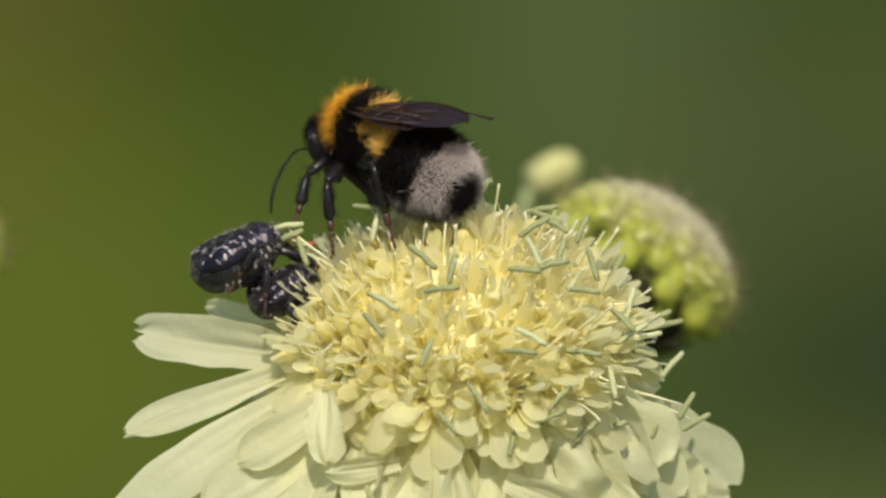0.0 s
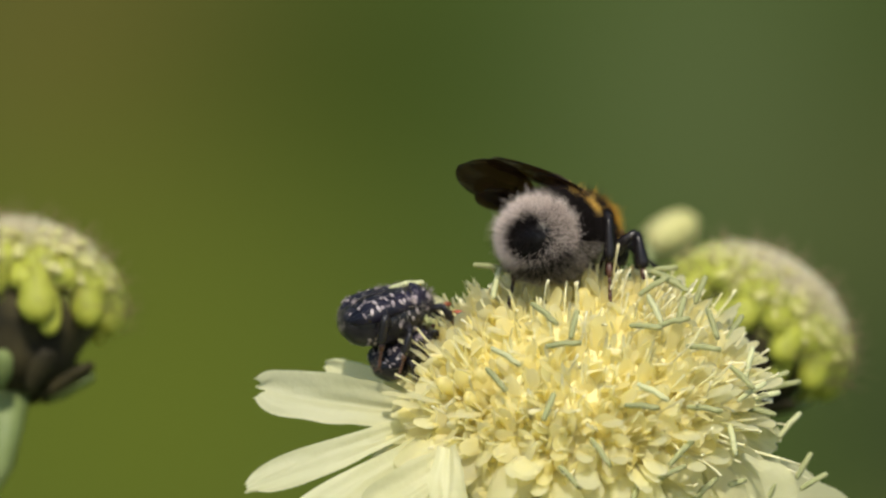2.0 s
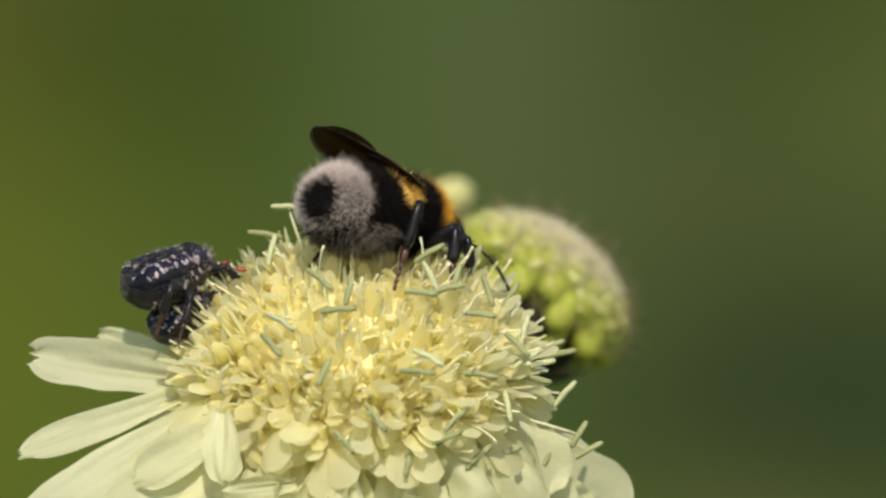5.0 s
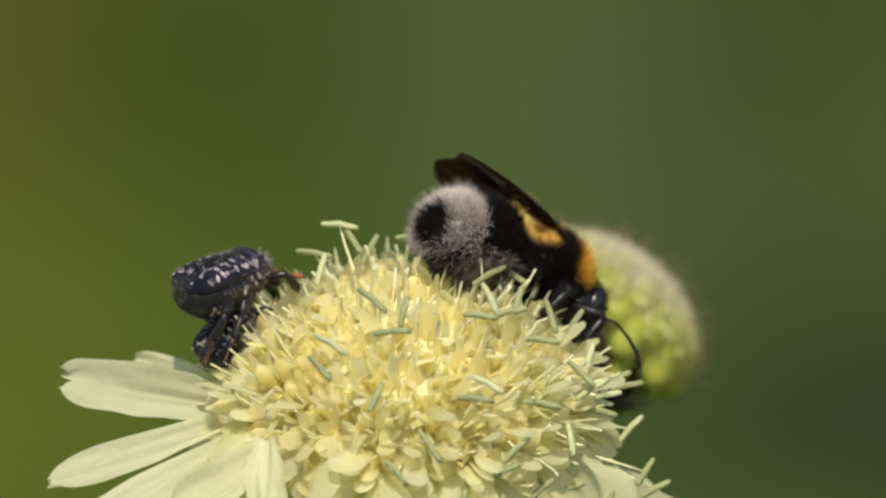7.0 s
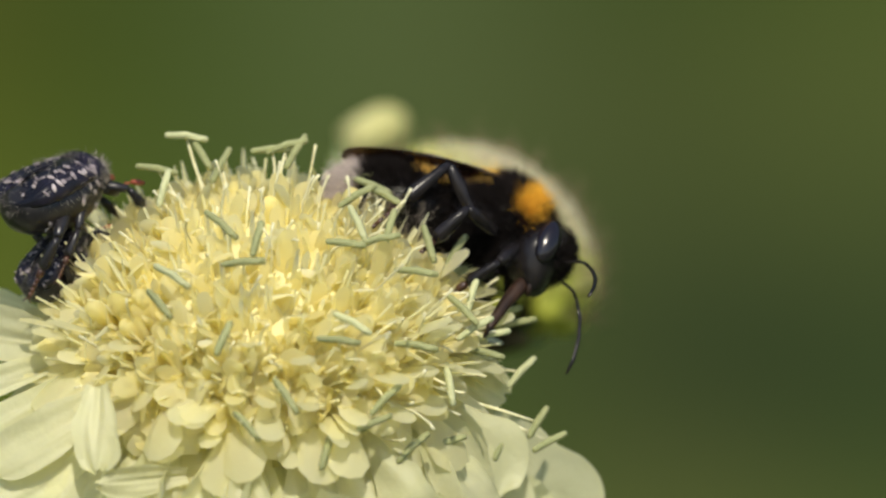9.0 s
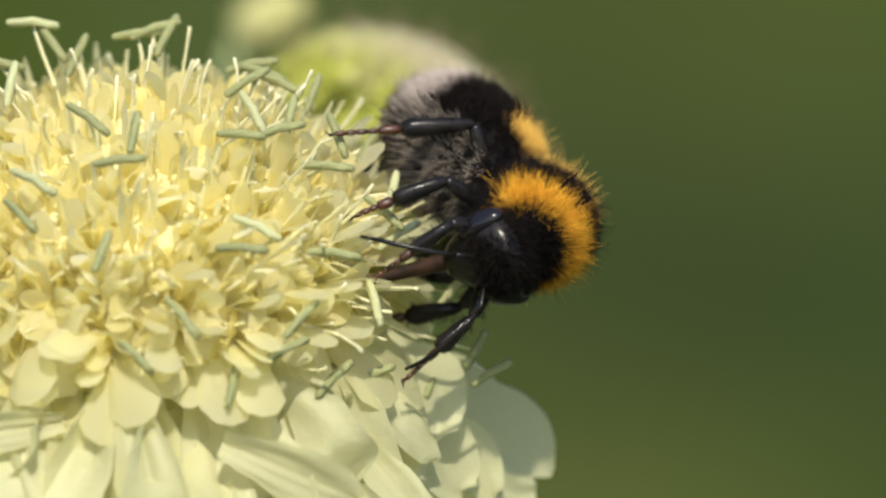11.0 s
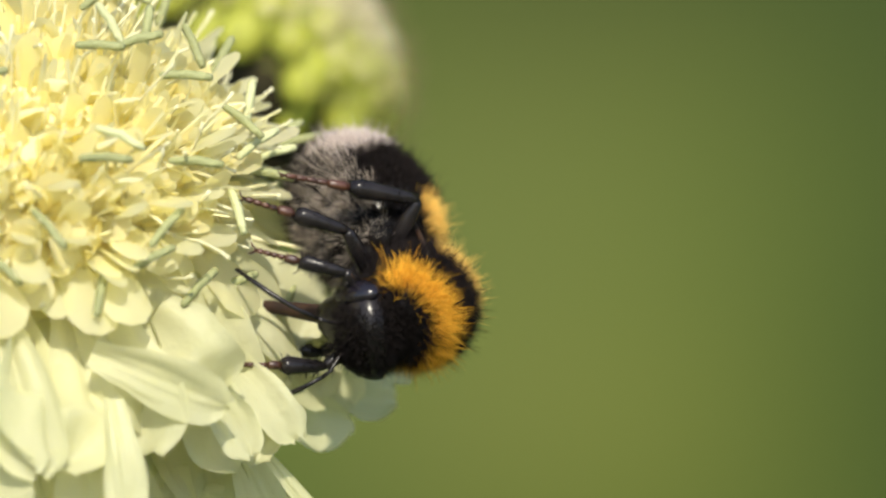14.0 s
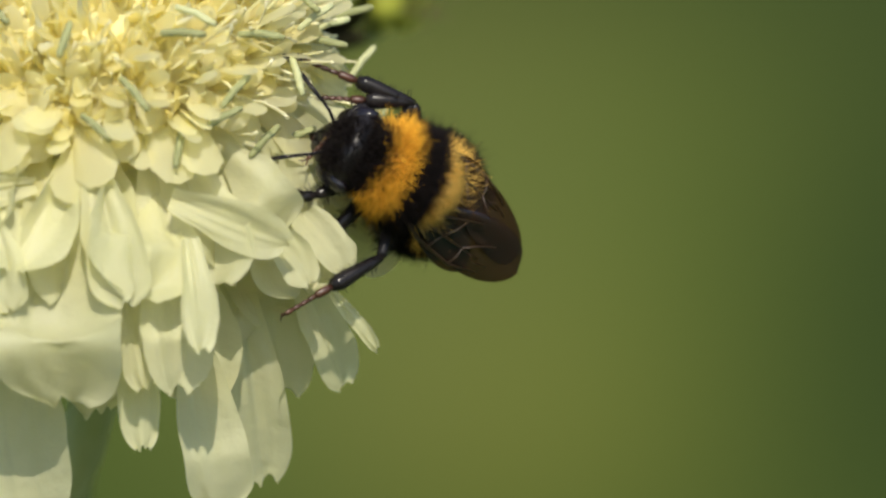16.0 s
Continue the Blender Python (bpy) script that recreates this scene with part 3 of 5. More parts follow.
    for a, low, slope, bend, length, width in RAYS_BACK + RAYS_UNDER:
        b = blade(length, width, bend, rng, 0.18, 28, 22, 0, 0.03, 0.34, 1.4, 0.0, 1.0)
        m = Matrix.Rotation(radians(a), 4, "Z") @ Matrix.Translation((DOME_R - 2.2, 0, -low)) @ Matrix.Rotation(radians(slope), 4, "Y") @ Matrix.Rotation(radians(rng.uniform(-9, 9)), 4, "Z") @ Matrix.Rotation(radians(rng.uniform(-14, 14)), 4, "X")
        part("ray_petal", moved(b, m), RAY, head)
    # short inner lobes that lie over the rays' roots
    for k in range(13):
        a = 190 + k * 12.5 + rng.uniform(-4, 4)
        length = rng.uniform(6.5, 10.0)
        b = blade(length, rng.uniform(5.2, 7.0), rng.uniform(10, 50), rng, 0.2, 20, 20, 0, 0.06, 0.5, 1.4, rng.choice((0, 0, 22)), 1.0)
        m = Matrix.Rotation(radians(a), 4, "Z") @ Matrix.Translation((DOME_R - 1.2, 0, -rng.uniform(1.2, 3.6))) @ Matrix.Rotation(radians(rng.uniform(14, 50)), 4, "Y") @ Matrix.Rotation(radians(rng.uniform(-30, 30)), 4, "X")
        part("ray_petal", moved(b, m), RAY, head)
    # withered brown florets among the outer ones
    back_turn = HEAD.inverted()
    for x, y, z in ((-220, -118, 226),):
        q = back_turn @ Vector((x / PER_MM, y / PER_MM, z / PER_MM))
        dry = join(*[moved(blade(rng.uniform(1.0, 1.6), 0.7, rng.uniform(40, 110), rng, 0.4, 6, 4, 0.1, 0, 0.5, 0.3), Matrix.Translation(q) @ Matrix.Rotation(rng.uniform(0, 6), 4, "Z") @ Matrix.Rotation(rng.uniform(-1.2, 0.2), 4, "Y")) for k in range(4)])
        part("withered_floret", dry, DRY, head, "brown shrivelled floret")
    # stamens
    sac_mesh = []
    for k in range(4):
        l = rng.uniform(2.3, 2.7)
        sac = tube([(-l / 2, 0, 0), (-l / 2 + 0.15, 0, 0.02), (-l / 4, 0, 0.10), (0, 0, 0.16 + 0.05 * k), (l / 4, 0, 0.08), (l / 2 - 0.12, 0, -0.02), (l / 2, 0, -0.06)], [0.12, 0.19, 0.22, 0.23, 0.22, 0.20, 0.13], 8)
        sac_mesh += [mesh_of("anther", *sac, ANTHER if k < 3 else ANTHER_RIPE)]
    for x, y, slant in SACS_TOP + SACS_FRONT:
        x, y = x / PER_MM, y / PER_MM
        lift = 2.2
        # the depth at which the ray meets the shell over the head, or passes nearest
        best = None
        for k in range(121):
            z = 16 - k * 0.25
            q = back_turn @ Vector((x, y, z))
            e = math.sqrt((q.x / (DOME_R + lift)) ** 2 + (q.y / (DOME_R + lift)) ** 2 + (q.z / (DOME_H + lift)) ** 2)
            if e <= 1:
                best = (0, q, e)
                break
            if best is None or e < best[2]:
                best = (1, q, e)
        # those at the top lean towards the eye
        q = best[1] + back_turn @ Vector((0, 0, 3.2 * best[0] * (y > 7)))
        foot_dir = Vector((q.x / DOME_R, q.y / DOME_R, q.z / DOME_H)).normalized()
        foot = Vector((foot_dir.x * DOME_R, foot_dir.y * DOME_R, foot_dir.z * DOME_H)) * 0.72
        bow = Vector((rng.uniform(-0.5, 0.5), rng.uniform(-0.5, 0.5), rng.uniform(0, 0.6)))
        fil = tube([foot, foot.lerp(q, 0.4) + bow * 0.8, foot.lerp(q, 0.75) + bow * 0.6, q], [0.13, 0.12, 0.10, 0.07], 6)
        stamen = part("stamen", fil, FILAMENT, head, "thin white filament")
        way = back_turn @ Vector((math.cos(radians(slant)), math.sin(radians(slant)), rng.uniform(-0.35, 0.35)))
        face = back_turn @ Vector((0, 0.5, 1))
        m = turn_to(face, 0, way)
        sac = part("anther", rng.choice(sac_mesh), None, stamen, "grey green pollen sac", at=mm_pose(q, m))
        SHARP.append((abs((HEAD @ q).z - 6.0), len(SHARP), sac))
    # bare styles all over
    for k in range(130):
        rim = k >= 90
        p, n = dome(rng.uniform(62, 102) if rim else rng.uniform(5, 98), rng.uniform(-70, 50) if rim else rng.uniform(0, 360), -2.5)
        tip = p + n * (rng.uniform(3.8, 6.0) if rim else rng.uniform(2.8, 4.8)) + Vector((rng.gauss(0, 0.8), rng.gauss(0, 0.8), rng.gauss(0.45, 0.7)))
        sag = Vector((rng.gauss(0, 0.35), rng.gauss(0, 0.35), rng.gauss(0, 0.3)))
        part("style", tube([p, p.lerp(tip, 0.35) + sag * 0.7, p.lerp(tip, 0.7) + sag, p.lerp(tip, 0.93) + sag * 0.4, tip], [0.085, 0.075, 0.07, 0.075, 0.10], 6), FILAMENT, head)
    return head


# ---- the buds behind ----
def stalk_of(m, points, radii, seg=10):
    """A stalk down to the ground, from places in the view about the bud's middle."""
    turn = (VIEW.inverted() @ m.to_3x3()).inverted()
    return tube([turn @ Vector(p) for p in points], radii, seg)


def build_bud(name_label, place, axis, radius, height, seed):
    rng = random.Random(seed)
    m = Matrix.Translation(spot(*place)) @ (VIEW @ turn_to(Vector(axis), 0.0, Vector((1, 0, 0))).to_3x3()).to_4x4()
    bud = thing("scabious_bud", name_label, "flower bud", m, group="scabious buds")

    def at(theta, phi, lift=0.0):
        t, p = radians(theta), radians(phi)
        v = Vector((math.sin(t) * math.cos(p), math.sin(t) * math.sin(p), math.cos(t)))
        n = Vector((v.x / radius, v.y / radius, v.z / height)).normalized()
        return Vector((v.x * radius, v.y * radius, v.z * height)) + n * lift, n

    # core coloured dark, so the gaps between the lime scales look shaded
    core = loft([(math.cos(radians(a)) * height * 0.86, math.sin(radians(a)) * radius * (0.84 if a < 95 else 0.74), math.sin(radians(a)) * radius * (0.84 if a < 95 else 0.74), 0) for a in (2, 15, 30, 45, 60, 75, 90, 105, 120, 135, 150, 165, 178)], 28)
    part("core", moved(core, Matrix.Rotation(radians(-90), 4, "Y")), BUD_DARK, bud, "bud heart coloured dark as shade in the clefts between scales")
    cap = loft([(math.cos(radians(a)) * height * 0.93, math.sin(radians(a)) * radius * 0.93, math.sin(radians(a)) * radius * 0.93, 0) for a in (2, 12, 24, 36, 48, 56, 62, 66)], 28)
    part("cap", moved(cap, Matrix.Rotation(radians(-90), 4, "Y")), BUD, bud, "lime green closed top of the bud")
    # closed outer florets, fat and rounded at their lower ends, the dark core showing as shade in the clefts between
    # them
    def lobe(length, wide, deep):
        return loft([(length * u, wide * w, deep * w, -length * 0.42 * u * u) for u, w in ((0.0, 0.12), (0.03, 0.52), (0.10, 0.82), (0.22, 1.0), (0.40, 0.96), (0.60, 0.78), (0.80, 0.58), (0.94, 0.36), (1.0, 0.1))], 12)

    fat = [mesh_of("scale", *lobe(radius * rng.uniform(0.66, 0.78), radius * rng.uniform(0.16, 0.20), radius * 0.17), BUD) for k in range(5)]
    mid = [mesh_of("scale", *lobe(radius * rng.uniform(0.50, 0.60), radius * rng.uniform(0.15, 0.18), radius * 0.13), BUD) for k in range(4)]
    low = [mesh_of("scale", *lobe(radius * rng.uniform(0.50, 0.62), radius * rng.uniform(0.10, 0.13), radius * 0.09), BUD) for k in range(3)]
    tops = [mesh_of("scale", *lobe(radius * rng.uniform(0.26, 0.34), radius * 0.10, radius * 0.09), BUD_TIP) for k in range(4)]
    for theta, n, kind, lift, vary in ((108, 6, low, -0.9, 8), (90, 10, fat, -0.4, 8), (72, 13, mid, -0.1, 4), (54, 15, mid, -0.2, 4)):
        for k in range(n):
            p, nrm = at(theta + rng.uniform(-vary, vary), 360 * (k + (theta % 2) * 0.5) / n + rng.uniform(-4, 4), lift)
            up = Vector((0, 0, 1)) - nrm * nrm.z
            part("scale", rng.choice(kind), None, bud, at=mm_pose(p, turn_to(nrm, rng.uniform(-0.14, 0.14), up) @ Matrix.Rotation(radians(rng.uniform(-4, 4)), 4, "Y")))
    for k in range(125):
        u = (k + 0.5) / 125
        p, nrm = at(math.degrees(math.acos(1 - 0.44 * u)), k * 137.5 + rng.uniform(-6, 6), -0.7 + rng.uniform(-0.2, 0.2))
        part("scale", rng.choice(tops), None, bud, at=mm_pose(p, turn_to(nrm, 0, Vector((nrm.x, nrm.y, 0.3))) @ Matrix.Rotation(radians(-62 + rng.uniform(-12, 12)), 4, "Y")))
    for k in range(12):
        b = blade(radius * rng.uniform(0.46, 0.70), radius * rng.uniform(0.22, 0.30), -34, rng, 0.2, 6, 4, 0.25)
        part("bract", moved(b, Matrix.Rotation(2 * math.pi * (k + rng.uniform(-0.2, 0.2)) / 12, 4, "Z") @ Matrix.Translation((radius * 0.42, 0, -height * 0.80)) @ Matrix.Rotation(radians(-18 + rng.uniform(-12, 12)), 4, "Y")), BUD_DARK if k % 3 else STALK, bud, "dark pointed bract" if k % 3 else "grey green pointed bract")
    spots = []
    for k in range(8000):
        c = 1 - 0.95 * rng.random() ** 1.1
        p, nrm = at(math.degrees(math.acos(c)), rng.uniform(0, 360), 0.25)
        if rng.random() < 0.25 + 0.75 * min(1.0, max(0.0, (c - 0.15) / 0.4)):
            spots.append((p, nrm, 0 if c + rng.gauss(0, 0.12) > 0.66 else 1))
    v, f, i = hairs(rng, spots, 1.5, 0.026, (0, 0, 0.30), 0.5)
    part("down", (v, f), [DOWN, LIME_DOWN], bud, "fine pale down over the bud", index=i, kind="stuff")
    spots = []
    for k in range(420):
        p, nrm = at(math.degrees(math.acos(1 - 0.9 * rng.random())), rng.uniform(0, 360), 0.3)
        spots.append((p, nrm, 0))
    v, f, i = hairs(rng, spots, 3.0, 0.036, (0, 0, 0.2), 0.4)
    part("bristle", (v, f), BRISTLE, bud, "stiff brown bristles standing out of the bud", index=i, kind="stuff")
    foot = -Vector(axis).normalized() * height * 0.8
    part("stem", stalk_of(m, [foot, foot * 1.6 + Vector((0, -2, 0)), foot * 2.0 + Vector((-7, -12, -2)), foot * 2 + Vector((-20, -120, -10)), foot * 2 + Vector((10, -1400, -30))], [1.8, 1.0, 0.9, 1.1, 1.5]), STALK, bud, "slim green stalk")
    return bud


def build_small_bud():
    rng = random.Random(8)
    m = Matrix.Translation(spot(7.4, 13.6, -70)) @ (VIEW @ turn_to(Vector((0.85, 0.5, 0.1)), 0.0, Vector((0, 0, 1))).to_3x3()).to_4x4()
    bud = thing("closed_bud", "small closed straw green bud on a thin stalk", "flower bud", m, group="scabious buds")
    st = [(-2.3, 0.3, 0.3, 0), (-1.9, 0.95, 0.95, 0), (-1.0, 1.35, 1.35, 0), (0.2, 1.4, 1.4, 0), (1.3, 1.1, 1.1, 0), (2.1, 0.5, 0.5, 0)]
    part("body", moved(loft(st, 16), Matrix.Rotation(radians(-90), 4, "Y")), BUD_TIP, bud)
    for k in range(9):
        b = blade(3.6, 1.2, -34, rng, -0.25, 6, 4, 0.2, 0, 0.6, 0.1)
        part("scale", moved(b, Matrix.Rotation(2 * math.pi * k / 9, 4, "Z") @ Matrix.Translation((0.85, 0, -1.9)) @ Matrix.Rotation(radians(-72), 4, "Y")), BUD_TIP, bud)
    part("stem", stalk_of(m, [(-1.6, -1.0, 0), (-2.4, -2.6, 0), (-1.8, -9, 0), (0.6, -40, 2), (6, -160, 5), (30, -1520, 40)], [0.6, 0.4, 0.5, 0.7, 0.8, 0.9], 8), STEM, bud, "thin green stalk")


# ---- legs ----
def leg_shapes(femur, shin, thick, hairy, rng):
    f = loft([(0, thick * 0.8, thick * 0.7, 0), (femur * 0.15, thick, thick, 0), (femur * 0.6, thick * 1.05, thick * 0.95, 0), (femur * 0.95, thick * 0.7, thick * 0.7, 0), (femur, thick * 0.4, thick * 0.4, 0)], 10)
    t1 = shin * 0.52
    s = loft([(0, thick * 0.5, thick * 0.5, 0), (t1 * 0.2, thick * 0.7, thick * 0.75, 0), (t1 * 0.85, thick * 0.98, thick * 1.15, 0), (t1, thick * 0.7, thick * 0.7, 0)], 10)
    foot = []
    x, step = t1, (shin - t1) / 5
    for k in range(5):
        w = thick * (0.62 if k == 0 else 0.36)
        l = step * (1.7 if k == 0 else 0.82)
        foot.append(loft([(x, w * 0.6, w * 0.6, 0), (x + l * 0.3, w, w * 0.9, 0), (x + l * 0.9, w * 0.9, w * 0.8, 0), (x + l, w * 0.5, w * 0.5, 0)], 8))
        x += l
    claw = [tube([(x, 0, 0), (x + 0.25, s2 * 0.18, 0.05), (x + 0.38, s2 * 0.30, -0.12)], [0.06, 0.05, 0.02], 5) for s2 in (-1, 1)]
    spots = []
    for k in range(hairy):
        a, u = rng.uniform(0, 6.283), rng.uniform(0.1, 0.95)
        nrm = Vector((0, math.cos(a), math.sin(a)))
        spots.append((Vector((u * t1, 0, 0)) + nrm * thick * 0.8, nrm, 0))
    h = hairs(rng, spots, 0.55, 0.022, (0.5, 0, 0.0))
    spots = [(Vector((rng.uniform(0.1, 0.9) * femur, 0, 0)) + nrm * thick, nrm, 0) for nrm in [Vector((0, math.cos(a), math.sin(a))) for a in [rng.uniform(0, 6.283) for k in range(hairy)]]]
    h2 = hairs(rng, spots, 0.5, 0.022, (0.4, 0, 0.0))
    return join(f, h2[:2]), (s, join(*foot, *claw), h[:2])


def build_leg(owner, name, hip, femur, shin, thick, hairy, rng, black, tip):
    f, (s, foot, h) = leg_shapes(femur, shin, thick, hairy, rng)
    leg = part(name, f, black, owner, at=Matrix.Translation(Vector(hip) * MM))
    v, fa = join(s, h, foot)
    index = [0] * (len(s[1]) + len(h[1])) + [1] * len(foot[1])
    shin_ob = part("shin", (v, fa), [black, tip], leg, "dark shin with a rusty foot", at=Matrix.Translation((femur * MM, 0, 0)), index=index)
    return leg, shin_ob


def reach(hip, foot, pole, femur, shin):
    """The poses of a leg and of its shin, for a foot in its owner's space (mm)."""
    hip, foot, pole = Vector(hip), Vector(foot), Vector(pole)
    d = foot - hip
    far = min(max(d.length, abs(femur - shin) + 0.3), (femur + shin) * 0.985)
    d = d.normalized()
    p = (pole - d * pole.dot(d)).normalized()
    c = (femur ** 2 + far ** 2 - shin ** 2) / (2 * femur * far)
    c = max(-1, min(1, c))
    a = math.acos(c)
    fx = (d * math.cos(a) + p * math.sin(a)).normalized()
    knee = hip + fx * femur
    sx = (hip + d * far - knee).normalized()
    y = d.cross(p).normalized()
    upper = Matrix((fx, y, fx.cross(y))).transposed()
    lower = Matrix((sx, y, sx.cross(y))).transposed()
    return Matrix.Translation(hip * MM) @ upper.to_4x4(), Matrix.Translation((femur * MM, 0, 0)) @ (upper.inverted() @ lower).to_4x4()


# ---- the bumblebee: x ahead, y to its left, z to its back; about the middle of its thorax ----
BEE_LEGS = [
    # name, hip, foot at rest, femur, shin, thickness
    ("foreleg", (1.7, 1.2, -1.9), (4.6, 3.0, -4.4), 2.5, 4.2, 0.40),
    ("middle_leg", (0.3, 1.5, -2.1), (0.8, 5.6, -4.6), 2.9, 5.0, 0.44),
    ("hind_leg", (-1.2, 1.5, -1.9), (-4.6, 4.8, -4.4), 3.4, 6.6, 0.44),
]
WAIST = Vector((-1.8, 0, -0.5))
NECK = Vector((2.1, 0, -0.25))
BEE_SIZE = 1.04
HEAD_SIZE = 1.0
BEE = {}


def build_bee():
    rng = random.Random(11)
    bee = thing("bumblebee", "bumblebee with orange collar, black body and white tail on the flower", "bee")
    BEE["bee"] = bee
    bee.scale = (BEE_SIZE, BEE_SIZE, BEE_SIZE)
    thorax = part("thorax", egg(2.6, 2.4, 2.3, 0, 12, 24), BLACK, bee, "black thorax with orange and pale yellow fur bands")

    def thorax_band(v, r):
        x = v.x + r.gauss(0, 0.05)
        if v.z < -0.25 + r.gauss(0, 0.08):
            return 0
        if x > 0.27 and x < 0.72:
            return 1
        if x < -0.42:
            return 2 if v.z > 0.12 else 0
        return 0

    v, f, i = hairs(rng, on_egg(rng, 24000, (2.55, 2.35, 2.25), (0, 0, 0), thorax_band), 1.08, 0.016, (-0.5, 0, 0.12), 0.30, 0.0)
    longer = hairs(rng, on_egg(rng, 2200, (2.55, 2.35, 2.25), (0, 0, 0), thorax_band), 1.65, 0.014, (-0.4, 0, 0.15), 0.28, 0.0)
    (v, f), i = join((v, f), longer[:2]), i + longer[2]
    part("fur", (v, f), [FUR_BLACK, FUR_ORANGE, FUR_YELLOW], thorax, "dense fur in orange, black and pale yellow", index=i, kind="stuff")
    # abdomen, hung at the waist, out along -x
    half, mid = (4.0, 3.1, 2.8), (-3.4, 0, -0.1)
    ab = []
    for k in range(15):
        a = math.pi * (0.03 + 0.94 * k / 14)
        groove = 1.0 - (0.035 if k in (3, 5, 7, 9, 11) else 0.0)
        ab.append((mid[0] - half[0] * math.cos(a), half[1] * math.sin(a) ** 0.9 * groove, half[2] * math.sin(a) ** 0.9 * groove, mid[2] - 0.25 * math.cos(a) ** 2))
    abdomen = part("abdomen", loft(list(reversed(ab)) if ab[0][0] > ab[-1][0] else ab, 24), BLACK, bee, "black abdomen with a pale band and white tail", at=Matrix.Translation(WAIST * MM))
    BEE["abdomen"] = abdomen

    def tail_band(v, r):
        x = v.x + r.gauss(0, 0.035)
        if x < -0.86:
            return None if r.random() < 0.35 else 0
        if x < -0.40:
            return 2 if v.z > -0.5 + r.gauss(0, 0.12) else 3 if r.random() < 0.25 else 0
        if v.z < -0.45 and x < 0.6:
            return 3 if (x * 4.2) % 1.0 < (0.62 if x < 0.2 else 0.35) else 0
        if 0.42 < x < 0.80 and v.z > 0.15:
            return 1
        return 0

    v, f, i = hairs(rng, on_egg(rng, 24000, half, mid, tail_band), 0.95, 0.016, (-0.38, 0, 0.0), 0.28, 0.0)
    longer = hairs(rng, on_egg(rng, 1800, half, mid, tail_band), 1.5, 0.014, (-0.35, 0, 0.0), 0.28, 0.0)
    (v, f), i = join((v, f), longer[:2]), i + longer[2]
    part("fur", (v, f), [FUR_BLACK, FUR_YELLOW, FUR_WHITE, FUR_GREY], abdomen, "fur in pale yellow, black and white bands", index=i, kind="stuff")
    # head, out along +x from the neck
    hd = [(0.0, 1.2, 1.2, 0), (0.35, 2.0, 1.85, 0), (0.95, 2.25, 2.1, -0.05), (1.6, 2.1, 1.85, -0.3), (2.2, 1.6, 1.3, -0.7), (2.9, 1.0, 0.75, -1.1), (3.3, 0.5, 0.35, -1.3)]
    head = part("head", loft(hd, 22), BLACK, bee, "glossy black head with dark fur", at=Matrix.Translation(NECK * MM))
    head.scale = (HEAD_SIZE,) * 3
    BEE["head"] = head
    v, f, i = hairs(rng, on_egg(rng, 3600, (1.5, 2.1, 1.95), (0.95, 0, 0.0), lambda v, r: 0 if v.x < 0.97 and not (abs(v.y) > 0.74 and v.x > -0.2) else None), 0.6, 0.024, (-0.3, 0, 0.2))
    part("fur", (v, f), FUR_BLACK, head, "short black fur", index=i, kind="stuff")
    for s in (1, -1):
        e = moved(egg(1.35, 0.55, 0.72, 0, 10, 16), Matrix.Translation((1.45, s * 1.85, -0.05)) @ Matrix.Rotation(radians(s * -20), 4, "Z") @ Matrix.Rotation(radians(38), 4, "Y"))
        part("eye", e, EYE, head, "large shiny black eye")
        pts = [(1.9, s * 0.5, 0.35), (2.3, s * 0.75, 0.8), (2.9, s * 1.3, 1.5), (3.3, s * 1.55, 1.6)]
        bead = [(3.3, s * 1.55, 1.6), (4.3, s * 2.1, 1.5), (5.3, s * 2.7, 1.1), (6.2, s * 3.2, 0.5), (6.9, s * 3.5, -0.2)]
        feeler = join(tube(pts, [0.13, 0.10, 0.09, 0.10], 8), tube(bead, [0.09, 0.12, 0.13, 0.12, 0.08], 8))
        part("antenna", feeler, BLACK, head, "black elbowed antenna")
        part("mandible", moved(loft([(0, 0.25, 0.2, 0), (0.5, 0.3, 0.22, 0), (0.9, 0.2, 0.15, 0), (1.1, 0.06, 0.05, 0)], 8), Matrix.Translation((2.6, s * 0.45, -1.25)) @ Matrix.Rotation(radians(35), 4, "Y") @ Matrix.Rotation(radians(-s * 22), 4, "Z")), TONGUE, head, "brown mandible")
    BEE["tongue"] = part("tongue", tube([(0, 0, 0), (1.2, 0, -0.2), (2.6, 0, -0.3), (4.1, 0, -0.3), (5.4, 0, -0.2)], [0.50, 0.45, 0.36, 0.28, 0.10], 10), [TONGUE], head, "dark brown tongue", at=Matrix.Translation(Vector((2.3, 0, -1.2)) * MM))
    # wings
    for s in (1, -1):
        wing = part("wing", wing_shape(10.4, 3.6, s, rng), WING, bee, "smoky brown translucent wing")
        BEE["wing", s] = wing
        part("hind_wing", moved(wing_shape(6.6, 2.3, s, rng), Matrix.Translation((-0.6, s * 0.2, -0.12)) @ Matrix.Rotation(radians(s * -9), 4, "Z")), WING, wing, "smaller smoky hind wing")
        veins = [tube([(0, s * 0.25, 0.04), (-2.5, s * 1.05, 0.22), (-5.5, s * 1.25, 0.33), (-7.6, s * 0.8, 0.24)], [0.14, 0.12, 0.09, 0.04], 5)]
